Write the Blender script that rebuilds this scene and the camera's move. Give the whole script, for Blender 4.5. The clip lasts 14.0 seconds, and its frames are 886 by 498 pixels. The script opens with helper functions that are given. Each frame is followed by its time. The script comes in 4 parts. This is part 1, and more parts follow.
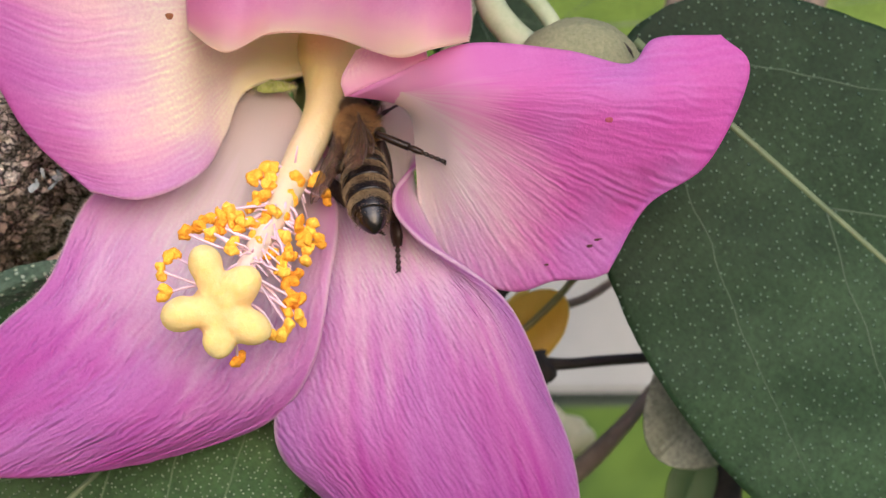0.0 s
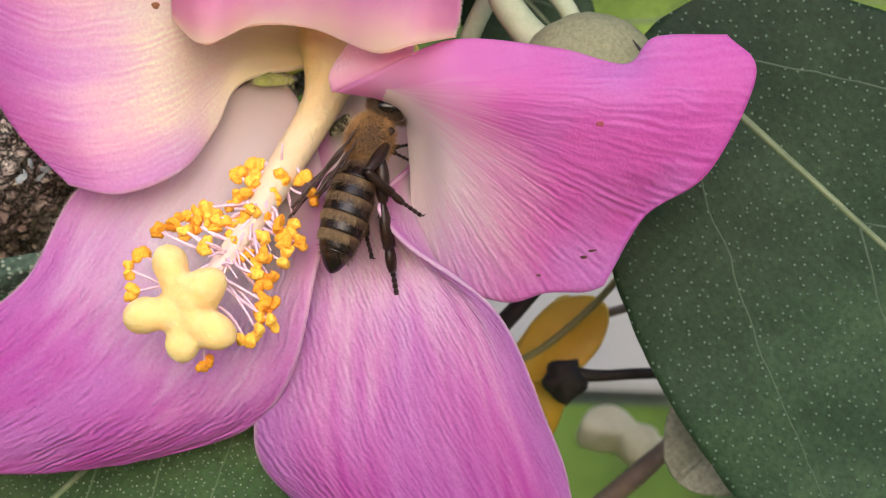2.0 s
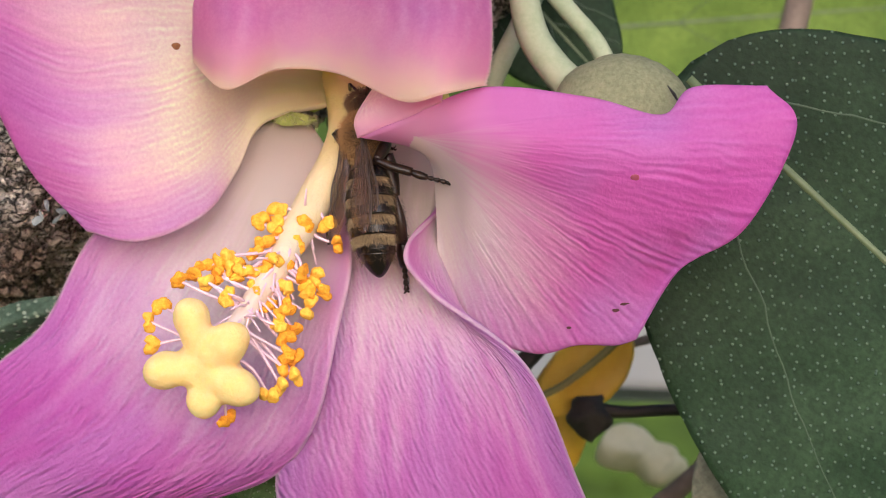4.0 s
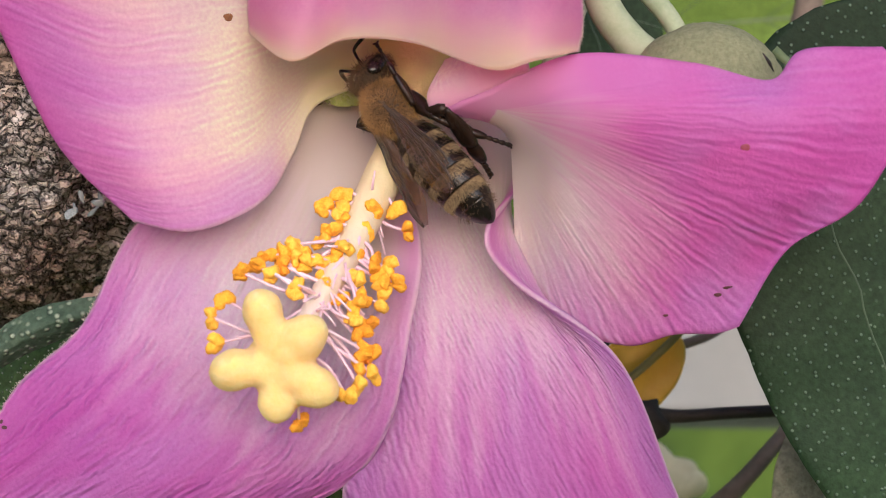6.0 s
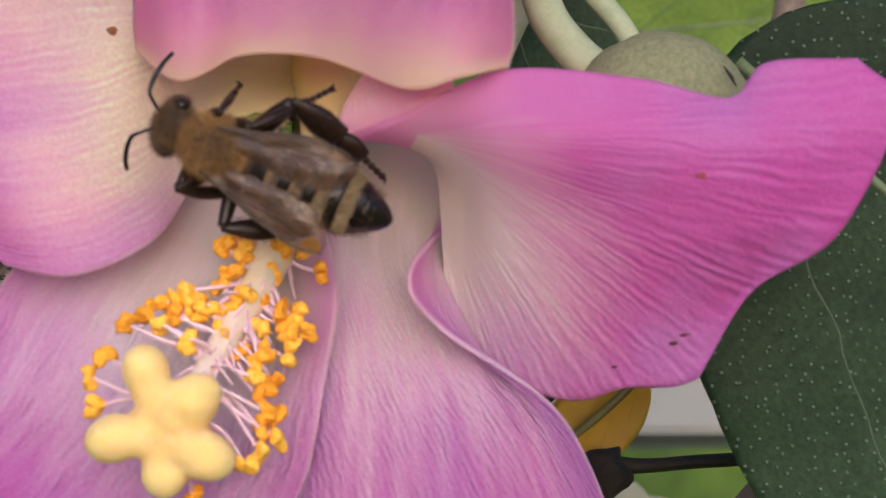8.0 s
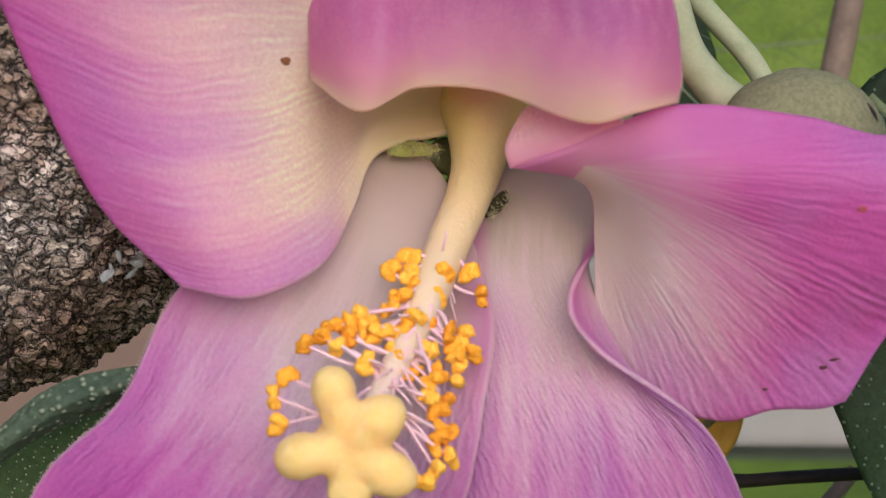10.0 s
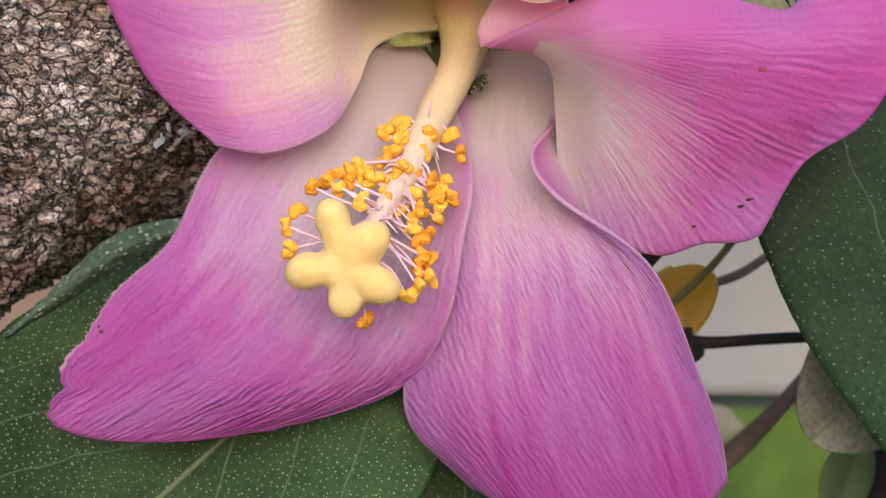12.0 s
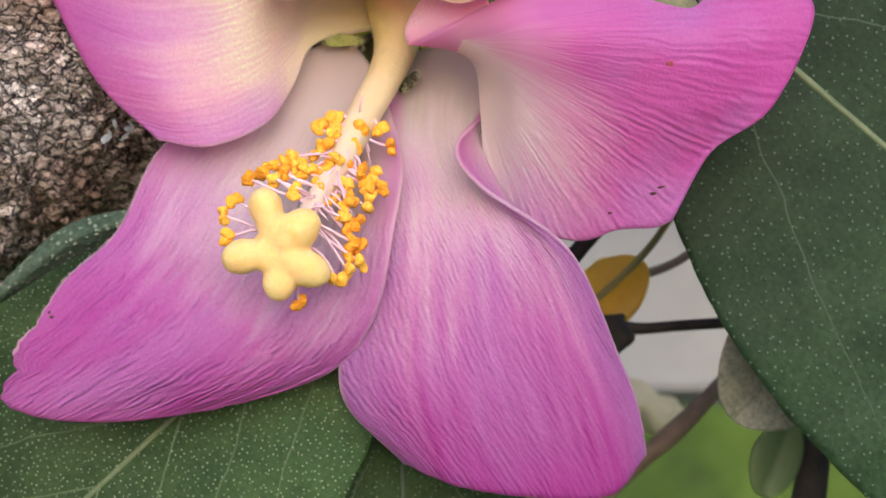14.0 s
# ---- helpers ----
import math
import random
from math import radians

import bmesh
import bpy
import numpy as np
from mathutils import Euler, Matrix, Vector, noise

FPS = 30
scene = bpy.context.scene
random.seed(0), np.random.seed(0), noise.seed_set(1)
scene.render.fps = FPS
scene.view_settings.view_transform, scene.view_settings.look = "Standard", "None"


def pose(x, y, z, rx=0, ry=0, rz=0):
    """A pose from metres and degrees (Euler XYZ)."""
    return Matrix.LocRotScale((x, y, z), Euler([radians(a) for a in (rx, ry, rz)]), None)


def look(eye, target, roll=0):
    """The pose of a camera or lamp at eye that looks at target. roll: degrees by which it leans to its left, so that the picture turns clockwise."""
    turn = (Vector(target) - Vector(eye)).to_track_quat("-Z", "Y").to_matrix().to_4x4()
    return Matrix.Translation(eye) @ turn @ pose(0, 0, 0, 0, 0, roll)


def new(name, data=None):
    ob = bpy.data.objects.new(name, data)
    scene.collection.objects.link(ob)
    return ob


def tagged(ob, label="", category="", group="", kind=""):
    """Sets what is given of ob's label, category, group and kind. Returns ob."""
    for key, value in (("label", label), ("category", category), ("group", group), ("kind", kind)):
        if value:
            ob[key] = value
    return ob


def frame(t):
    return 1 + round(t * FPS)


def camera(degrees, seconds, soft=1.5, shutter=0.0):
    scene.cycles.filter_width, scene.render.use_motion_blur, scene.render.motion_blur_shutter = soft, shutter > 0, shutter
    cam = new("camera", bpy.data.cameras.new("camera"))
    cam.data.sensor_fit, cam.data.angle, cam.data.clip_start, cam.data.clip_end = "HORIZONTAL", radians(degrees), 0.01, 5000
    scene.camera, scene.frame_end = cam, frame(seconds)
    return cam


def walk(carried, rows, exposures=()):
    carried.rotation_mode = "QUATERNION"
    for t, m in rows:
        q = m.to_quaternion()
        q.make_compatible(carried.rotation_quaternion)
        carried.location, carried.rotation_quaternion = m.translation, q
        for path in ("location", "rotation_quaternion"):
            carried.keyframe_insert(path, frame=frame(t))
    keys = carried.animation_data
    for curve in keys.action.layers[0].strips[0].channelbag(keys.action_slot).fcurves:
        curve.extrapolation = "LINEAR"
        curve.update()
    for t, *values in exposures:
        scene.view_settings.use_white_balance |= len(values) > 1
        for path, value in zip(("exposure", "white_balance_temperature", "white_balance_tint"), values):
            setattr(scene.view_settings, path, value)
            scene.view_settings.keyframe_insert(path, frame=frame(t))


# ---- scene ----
MM = 0.001


def place(x, y, z, yaw, pitch, roll):
    """A camera pose from millimetres and degrees."""
    return pose(x * MM, y * MM, z * MM, 0, 0, yaw) @ pose(0, 0, 0, 90 + pitch) @ pose(0, 0, 0, 0, 0, roll)


# seconds, eye in mm, yaw, pitch, roll
PATH = [
    (0, -4.75, -99.15, 4.84, -4.88, -0.96, -0.11),
    (0.3, -3.60, -97.24, -1.33, -3.56, 0.30, 0.15),
    (0.5, 0.96, -95.61, -0.46, -1.63, 0.55, 0.74),
    (1, 7.00, -96.95, 6.10, 0.83, -0.76, 1.07),
    (1.5, 7.28, -95.53, 6.45, 1.84, -1.55, 1.40),
    (2, 8.35, -94.24, 6.53, 2.27, -1.80, 1.53),
    (2.2, 8.13, -93.61, 6.05, 2.25, -1.77, 1.57),
    (4.3, 5.96, -90.53, 11.83, 2.31, -3.28, 1.90),
    (4.5, 3.24, -89.04, 9.27, 1.30, -2.27, 1.79),
    (5, -1.81, -85.47, 5.33, -0.77, -0.66, 1.32),
    (5.5, -3.66, -84.46, 6.00, -1.71, -0.88, 1.07),
    (6, -3.72, -84.08, 7.62, -1.55, -1.46, 0.83),
    (6.5, -2.91, -84.33, 7.64, -0.72, -1.81, 0.52),
    (7, -0.44, -77.52, 5.70, -1.47, -1.31, 0.17),
    (7.5, 0.83, -75.32, 9.57, -1.35, -1.75, 0.16),
    (7.7, 1.10, -73.49, 9.36, -1.27, -1.65, 0.23),
    (9.8, -11.36, -73.72, 10.06, -5.24, -0.94, 1.20),
    (10, -10.31, -76.04, 10.30, -3.77, -1.27, 0.94),
    (10.5, -9.73, -81.38, 5.25, -2.46, -0.30, 0.82),
    (11, -9.53, -86.69, 1.51, -0.89, 0.45, 0.71),
    (11.5, -10.33, -91.92, 0.51, 0.02, 0.25, 0.69),
    (12, -3.84, -93.83, 1.56, 0.23, -0.47, 0.43),
    (12.5, 2.67, -93.44, 3.51, 0.97, -1.14, 0.15),
    (13, -1.07, -96.15, 1.83, -0.24, -0.59, 0.11),
    (13.5, -1.35, -99.59, 1.00, -0.52, -0.24, 0.08),
    (14, 0.00, -99.48, 0.00, 0.00, 0.00, -0.00),
]
cam = camera(30.0, 14.0, soft=1.05)
walk(cam, [(row[0], place(*row[1:])) for row in PATH], [(t, stops, 5750, 19) for t, stops in ((0, 0.66), (2.2, 0.67), (4.3, 0.58), (6.0, 0.51), (7.0, 0.42), (7.7, 0.36), (9.8, 0.22), (11.0, 0.30), (12.0, 0.40), (14.0, 0.55))])
cam.data.dof.use_dof = True
cam.data.dof.focus_distance = 0.0905
cam.data.dof.aperture_fstop = 90.0

# ---- light: an open, lightly overcast day
world = bpy.data.worlds.new("sky")
scene.world = world
world.use_nodes = True
wn = world.node_tree.nodes
sky = wn.new("ShaderNodeTexSky")
sky.sky_type = "NISHITA"
sky.sun_disc = False
sky.sun_elevation, sky.sun_rotation = radians(15), radians(177)
sky.dust_density, sky.ozone_density = 3.0, 1.0
world.node_tree.links.new(sky.outputs[0], wn["Background"].inputs[0])
wn["Background"].inputs[1].default_value = 0.110
sun = new("sun", bpy.data.lights.new("sun", "SUN"))
sun.data.energy, sun.data.angle, sun.data.color = 2.0, radians(80), (1.0, 0.965, 0.93)
sun.matrix_world = look((0.06, -1.10, 0.30), (0, 0, 0))


# ---- materials
class Nodes:
    """Short hand for a node material."""

    def __init__(self, name):
        self.mat = bpy.data.materials.new(name)
        self.mat.use_nodes = True
        self.tree = self.mat.node_tree
        self.bsdf = self.tree.nodes["Principled BSDF"]
        self.out = self.tree.nodes["Material Output"]

    def add(self, kind, **inputs):
        node = self.tree.nodes.new("ShaderNode" + kind)
        for key, value in inputs.items():
            self.set(node, key.replace("_", " "), value)
        return node

    def set(self, node, key, value):
        socket = node.inputs[int(key[1:])] if key[0] == "i" and key[1:].isdigit() else node.inputs[key]
        if isinstance(value, bpy.types.NodeSocket):
            self.tree.links.new(value, socket)
        else:
            socket.default_value = value

    def math(self, op, a, b=0.0):
        node = self.add("Math", i0=a, i1=b)
        node.operation = op
        return node.outputs[0]

    def ramp(self, fac, stops):
        node = self.add("ValToRGB", Fac=fac)
        els = node.color_ramp.elements
        while len(els) < len(stops):
            els.new(0.5)
        for el, (at, colour) in zip(els, stops):
            el.position = at
            el.color = (*colour, 1) if len(colour) == 3 else colour
        return node.outputs[0]

    def mix(self, fac, a, b, blend="MIX"):
        node = self.add("Mix")
        node.data_type, node.blend_type = "RGBA", blend
        for key, value in ((0, fac), (6, a), (7, b)):
            if isinstance(value, bpy.types.NodeSocket):
                self.tree.links.new(value, node.inputs[key])
            else:
                node.inputs[key].default_value = value if key == 0 else (*value, 1)
        return node.outputs[2]

    def coords(self, kind="UV", scale=(1, 1, 1)):
        node = self.add("Mapping", Vector=self.add("TexCoord").outputs[kind], Scale=scale)
        return node.outputs[0]

    def noise(self, vector, scale=1.0, detail=3.0, rough=0.5):
        return self.add("TexNoise", Vector=vector, Scale=scale, Detail=detail, Roughness=rough).outputs[0]

    def bump(self, height, distance, strength=1.0, normal=None):
        node = self.add("Bump", Height=height, Distance=distance, Strength=strength)
        if normal is not None:
            self.set(node, "Normal", normal)
        return node.outputs[0]

    def finish(self, colour, rough=0.5, normal=None, **more):
        self.set(self.bsdf, "Base Color", colour if isinstance(colour, bpy.types.NodeSocket) else (*colour, 1))
        self.set(self.bsdf, "Roughness", rough)
        if normal is not None:
            self.set(self.bsdf, "Normal", normal)
        for key, value in more.items():
            self.set(self.bsdf, key.replace("_", " "), value)
        return self.mat

    def translucent(self, colour, amount, normal=None):
        back = self.add("BsdfTranslucent", Color=colour)
        if normal is not None:
            self.set(back, "Normal", normal)
        both = self.add("MixShader", i0=amount, i1=self.bsdf.outputs[0], i2=back.outputs[0])
        self.tree.links.new(both.outputs[0], self.out.inputs[0])


CREAM, BLUSH, PINK, LILAC = (0.90, 0.79, 0.62), (0.88, 0.57, 0.64), (0.68, 0.145, 0.50), (0.64, 0.34, 0.72)


def petal_material(name, stops, along=7.0, across=34.0, lilac=0.4, relief=0.00012, margin=0.6, skew=0.0, streaks=0.26, rimmed=(0.64, 0.17, 0.54), rim_tip=None, bare=(0.12, 0.5), thin=0.50, rim_from=0.05, slant=0.0, sway=0.075):
    """A petal: colour from base to tip, streaked along the veins, finely pleated."""
    n = Nodes(name)
    uv = n.coords()
    sep = n.add("SeparateXYZ", Vector=uv)
    streak = n.noise(n.coords("UV", (along * 0.30, across * 0.55, 1)), 1.0, 1.5, 0.45)
    blotch = n.noise(n.coords("UV", (2.5, 3.0, 1)), 1.0, 3.0)
    warp = n.math("MULTIPLY", n.math("SUBTRACT", streak, 0.5), streaks)
    warp = n.math("ADD", warp, n.math("MULTIPLY", n.math("SUBTRACT", blotch, 0.5), 0.35))
    lean = n.math("MULTIPLY", n.math("SUBTRACT", 0.5, sep.outputs[1]), skew)
    colour = n.ramp(n.math("ADD", n.math("ADD", sep.outputs[0], lean), warp), stops)
    edge = n.math("ABSOLUTE", n.math("SUBTRACT", sep.outputs[1], 0.5))
    # lilac patches: petal tint, and pale highlights put into the colour
    cool = n.math("MULTIPLY", n.ramp(n.noise(n.coords("UV", (2.0, 2.4, 3)), 1.3, 2.0), [(0.44, (0, 0, 0)), (0.62, (1, 1, 1))]), lilac)
    cool = n.math("MULTIPLY", cool, n.ramp(sep.outputs[0], [(0.3, (0, 0, 0)), (0.6, (1, 1, 1))]))
    colour = n.mix(cool, colour, LILAC)
    band = n.math("MULTIPLY", n.ramp(n.math("ADD", edge, n.math("MULTIPLY", warp, 0.15)), [(0.30, (0, 0, 0)), (0.46, (1, 1, 1))]), margin)
    band = n.math("MULTIPLY", band, n.ramp(sep.outputs[0], [(rim_from, (0, 0, 0)), (rim_from + 0.12, (1, 1, 1))]))
    margin_tint = n.ramp(sep.outputs[0], [(0.35, rimmed), (0.6, rim_tip or rimmed)])
    colour = n.mix(band, colour, margin_tint)
    rim = n.ramp(edge, [(0.484, (0, 0, 0)), (0.498, (1, 1, 1))])
    colour = n.mix(n.math("MULTIPLY", rim, 0.5), colour, (0.92, 0.80, 0.78))
    slanted = n.math("ADD", sep.outputs[1], n.math("MULTIPLY", sep.outputs[0], slant))
    lean_uv = n.add("CombineXYZ", X=sep.outputs[0], Y=slanted).outputs[0]
    bent = n.add("VectorMath", i0=lean_uv, i1=n.add("VectorMath", i0=n.add("TexNoise", Vector=uv, Scale=9.0, Detail=2.0).outputs[1], i1=(0.0, sway, 0.0)).outputs[0])
    bent.inputs[1].links[0].from_node.operation = "MULTIPLY"
    fine = n.noise(n.add("Mapping", Vector=bent.outputs[0], Scale=(along * 1.9, across * 1.1, 1)).outputs[0], 1.0, 1.2, 0.45)
    pleat = n.noise(n.add("Mapping", Vector=bent.outputs[0], Scale=(along * 1.2, across * 0.8, 4)).outputs[0], 1.0, 2.0, 0.5)
    grain = n.noise(n.coords("Object", (1, 1, 1)), 5200.0, 2.0, 0.6)
    stray = n.noise(n.coords("UV", (along * 1.3, across * 0.28, 2)), 1.0, 2.0, 0.5)
    drift = n.noise(n.coords("UV", (along * 1.7, across * 0.34, 9)), 1.0, 2.0, 0.5)
    phase = n.math("ADD", n.math("MULTIPLY", slanted, across * 5.6), n.math("MULTIPLY", stray, 11.0))
    other = n.math("ADD", n.math("MULTIPLY", slanted, across * 7.6), n.math("MULTIPLY", drift, 13.0))
    crease = n.math("ADD", 0.5, n.math("MULTIPLY", n.math("ADD", n.math("SINE", phase), n.math("SINE", other)), 0.25))
    faint = n.ramp(n.noise(n.coords("UV", (along * 0.8, across * 0.25, 5)), 1.0, 2.0), [(0.38, (0.15, 0.15, 0.15)), (0.62, (1, 1, 1))])
    crease = n.math("ADD", n.math("MULTIPLY", n.math("SUBTRACT", crease, 0.5), faint), 0.5)
    height = n.math("ADD", n.math("ADD", n.math("MULTIPLY", fine, 0.55), n.math("MULTIPLY", crease, 0.30)), n.math("ADD", n.math("MULTIPLY", pleat, 0.3), n.math("MULTIPLY", grain, 0.16)))
    height = n.math("MULTIPLY", height, n.ramp(sep.outputs[0], [(bare[0], (0.04, 0.04, 0.04)), (bare[1], (1, 1, 1))]))
    normal = n.bump(height, relief, 1.0)
    # dark grooves and bright ridge tops painted into the colour, like light on pleats
    pleat_shading = n.ramp(crease, [(0.0, (0.96, 0.86, 0.95)), (0.5, (1, 1, 1)), (1.0, (1.05, 1.22, 1.10))])
    pleat_shading = n.mix(0.6, pleat_shading, n.ramp(grain, [(0.32, (0.90, 0.78, 0.90)), (0.68, (1.06, 1.18, 1.08))]), "MULTIPLY")
    pleat_shading = n.mix(n.ramp(sep.outputs[0], [(0.2, (1, 1, 1)), (0.55, (0.15, 0.15, 0.15))]), pleat_shading, (1, 1, 1))
    colour = n.mix(1.0, colour, pleat_shading, "MULTIPLY")
    n.finish(colour, 0.52, normal, Specular_IOR_Level=0.36, Sheen_Weight=0.15, Sheen_Roughness=0.4)
    n.translucent(colour, thin, normal)
    return n.mat


def plain_material(name, a, b, scale, rough=0.5, relief=0.0, kind="Object", **more):
    """Two colours in uneven patches with a fine relief."""
    n = Nodes(name)
    at = n.coords(kind)
    big, small = n.noise(at, scale, 4.0, 0.6), n.noise(at, scale * 6, 3.0, 0.6)
    fac = n.math("ADD", n.math("MULTIPLY", big, 0.7), n.math("MULTIPLY", small, 0.3))
    colour = n.mix(n.ramp(fac, [(0.35, (0, 0, 0)), (0.65, (1, 1, 1))]), a, b)
    normal = n.bump(fac, relief, 1.0) if relief else None
    return n.finish(colour, rough, normal, **more)


def leaf_material(name, dark, light, dots=0.5, vein=0.25, pitch=1500.0, size=0.15, scale_tint=(0.30, 0.36, 0.26), flat=True, light_grade=(1.0, 1.0)):
    """A leathery blade scattered with tiny pale scales, with a faint net of veins."""
    n = Nodes(name)
    at = n.coords("Object")
    patch = n.noise(at, 130.0, 4.0, 0.6)
    colour = n.mix(n.ramp(patch, [(0.35, (0, 0, 0)), (0.7, (1, 1, 1))]), dark, light)
    # uneven light along the blade put into the colour, base to tip
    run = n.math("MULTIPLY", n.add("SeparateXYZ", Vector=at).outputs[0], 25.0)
    colour = n.mix(1.0, colour, n.ramp(run, [(0.0, (light_grade[0],) * 3), (1.0, (light_grade[1],) * 3)]), "MULTIPLY")
    fine = n.noise(at, 2600.0, 3.0, 0.6)
    colour = n.mix(0.5, colour, n.ramp(fine, [(0.32, (0.35, 0.35, 0.35)), (0.68, (1.4, 1.4, 1.4))]), "MULTIPLY")
    cells = n.add("TexVoronoi", Vector=n.coords("Object"), Scale=pitch, Randomness=0.95)
    cells.voronoi_dimensions = "2D" if flat else "3D"
    dot = n.ramp(cells.outputs["Distance"], [(size * 0.45, (1, 1, 1)), (size, (0, 0, 0))])
    pick = n.ramp(n.add("SeparateColor", Color=cells.outputs["Color"]).outputs[0], [(0.0, (0.25, 0.25, 0.25)), (0.5, (1, 1, 1))])
    dot = n.math("MULTIPLY", dot, n.math("MULTIPLY", pick, dots))
    colour = n.mix(dot, colour, scale_tint)
    net = n.add("TexVoronoi", Vector=n.coords("Object"), Scale=330.0)
    net.feature = "DISTANCE_TO_EDGE"
    line = n.ramp(net.outputs["Distance"], [(0.0, (1, 1, 1)), (0.06, (0, 0, 0))])
    colour = n.mix(n.math("MULTIPLY", line, vein * 0.4), colour, light)
    height = n.math("ADD", n.math("MULTIPLY", dot, 1.0), n.math("ADD", n.math("MULTIPLY", fine, 0.5), n.math("MULTIPLY", patch, 0.8)))
    n.finish(colour, 0.58, n.bump(height, 0.00014), Specular_IOR_Level=0.14)
    return n.mat


PETAL_UL = petal_material("petal_upper_left", [(0.10, (0.90, 0.87, 0.48)), (0.34, CREAM), (0.58, (0.91, 0.77, 0.64)), (0.70, BLUSH), (0.88, (0.75, 0.25, 0.58)), (1.0, PINK)], across=34.0, lilac=0.25, margin=0.6, relief=0.00009, streaks=0.18, rimmed=(0.66, 0.28, 0.62), rim_from=0.42, bare=(0.42, 0.75), thin=0.52)
PETAL_TOP = petal_material("petal_top", [(0.0, (0.92, 0.78, 0.62)), (0.14, (0.90, 0.66, 0.64)), (0.32, (0.84, 0.45, 0.64)), (0.55, (0.78, 0.33, 0.62)), (0.9, (0.79, 0.36, 0.63))], along=3.0, across=14.0, lilac=0.28, relief=0.00003, margin=0.6, rimmed=(0.79, 0.30, 0.56), streaks=0.3, thin=0.72)
# lavender margin: own tint below, painted highlight along the top edge
PETAL_R = petal_material("petal_right", [(0.0, (0.85, 0.73, 0.68)), (0.20, (0.86, 0.70, 0.73)), (0.40, (0.80, 0.39, 0.62)), (0.60, (0.73, 0.17, 0.54)), (1.0, (0.70, 0.13, 0.52))], along=5.5, across=52.0, lilac=0.45, skew=0.85, relief=0.0002, margin=0.2, rimmed=(0.68, 0.42, 0.74), rim_tip=(0.70, 0.32, 0.68), streaks=0.28, bare=(0.22, 0.5), sway=0.03)
# the next two start greyer and darker at the base than halfway along
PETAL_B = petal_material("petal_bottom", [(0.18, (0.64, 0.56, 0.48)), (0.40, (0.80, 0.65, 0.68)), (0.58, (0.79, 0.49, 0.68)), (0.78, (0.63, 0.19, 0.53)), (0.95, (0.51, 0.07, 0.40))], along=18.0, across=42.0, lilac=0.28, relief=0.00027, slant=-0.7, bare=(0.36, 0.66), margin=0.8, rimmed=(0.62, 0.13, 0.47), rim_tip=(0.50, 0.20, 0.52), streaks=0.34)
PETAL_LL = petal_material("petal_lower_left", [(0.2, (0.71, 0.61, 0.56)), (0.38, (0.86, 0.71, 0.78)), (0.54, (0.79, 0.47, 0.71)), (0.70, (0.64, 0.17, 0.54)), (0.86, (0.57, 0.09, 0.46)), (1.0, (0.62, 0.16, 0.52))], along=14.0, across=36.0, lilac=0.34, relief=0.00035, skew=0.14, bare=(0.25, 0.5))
def column_material():
    n = Nodes("column")
    up = n.add("SeparateXYZ", Vector=n.add("TexCoord").outputs["Generated"]).outputs[2]
    fac = n.math("ADD", up, n.math("MULTIPLY", n.math("SUBTRACT", n.noise(n.coords("Object"), 500.0, 3.0), 0.5), 0.15))
    colour = n.ramp(fac, [(0.1, (0.70, 0.57, 0.48)), (0.35, (0.70, 0.57, 0.38)), (0.62, (0.66, 0.54, 0.26)), (0.85, (0.64, 0.62, 0.17))])
    return n.finish(colour, 0.5, n.bump(n.noise(n.coords("Object"), 1500.0, 4.0, 0.65), 0.00012), Subsurface_Weight=0.4, Subsurface_Scale=1.0, Subsurface_Radius=(0.0012, 0.0008, 0.0004))


COLUMN_MAT = column_material()
FOLD_MAT = petal_material("petal_fold", [(0.0, (0.84, 0.42, 0.60)), (0.4, (0.90, 0.60, 0.66)), (1.0, (0.91, 0.74, 0.62))], along=3.0, across=14.0, lilac=0.2, relief=0.00003, margin=0.0)
STIGMA_MAT = plain_material("stigma", (0.83, 0.57, 0.20), (0.87, 0.65, 0.28), 1600.0, 0.9, 0.00012, Subsurface_Weight=0.8, Subsurface_Scale=1.0, Subsurface_Radius=(0.0016, 0.0011, 0.0005))
def pollen_material():
    n = Nodes("pollen")
    at = n.coords("Object")
    grain, own = n.noise(at, 3500.0, 3.0, 0.7), n.add("ObjectInfo").outputs["Random"]
    fac = n.math("ADD", n.math("MULTIPLY", grain, 0.8), n.math("MULTIPLY", own, 0.3))
    colour = n.ramp(fac, [(0.25, (0.68, 0.22, 0.006)), (0.5, (0.93, 0.41, 0.012)), (0.75, (0.98, 0.60, 0.07))])
    return n.finish(colour, 0.8, n.bump(grain, 0.00012))


ANTHER_MAT = pollen_material()
FILAMENT_MAT = plain_material("filament", (0.74, 0.47, 0.58), (0.80, 0.60, 0.64), 900.0, 0.5)
# grades lift the large leaf's tip and counter petal shade on the lower leaf
LEAF_MAT = leaf_material("leaf_green", (0.0085, 0.020, 0.0085), (0.0185, 0.037, 0.0165), 0.8, pitch=1350.0, size=0.15, scale_tint=(0.15, 0.215, 0.15), light_grade=(0.85, 2.6))
LEAF_LIGHT = leaf_material("leaf_light", (0.019, 0.046, 0.013), (0.044, 0.084, 0.026), 0.95, pitch=2300.0, size=0.165, scale_tint=(0.42, 0.48, 0.34), light_grade=(1.8, 0.4))
LEAF_DARK = leaf_material("leaf_shade", (0.010, 0.024, 0.010), (0.022, 0.045, 0.018), 0.0)
LEAF_GREY = leaf_material("leaf_underside", (0.045, 0.075, 0.048), (0.095, 0.135, 0.092), 0.8, pitch=2200.0, size=0.4, flat=False)
LEAF_FAR = leaf_material("leaf_far", (0.11, 0.18, 0.03), (0.19, 0.28, 0.05), 0.0)
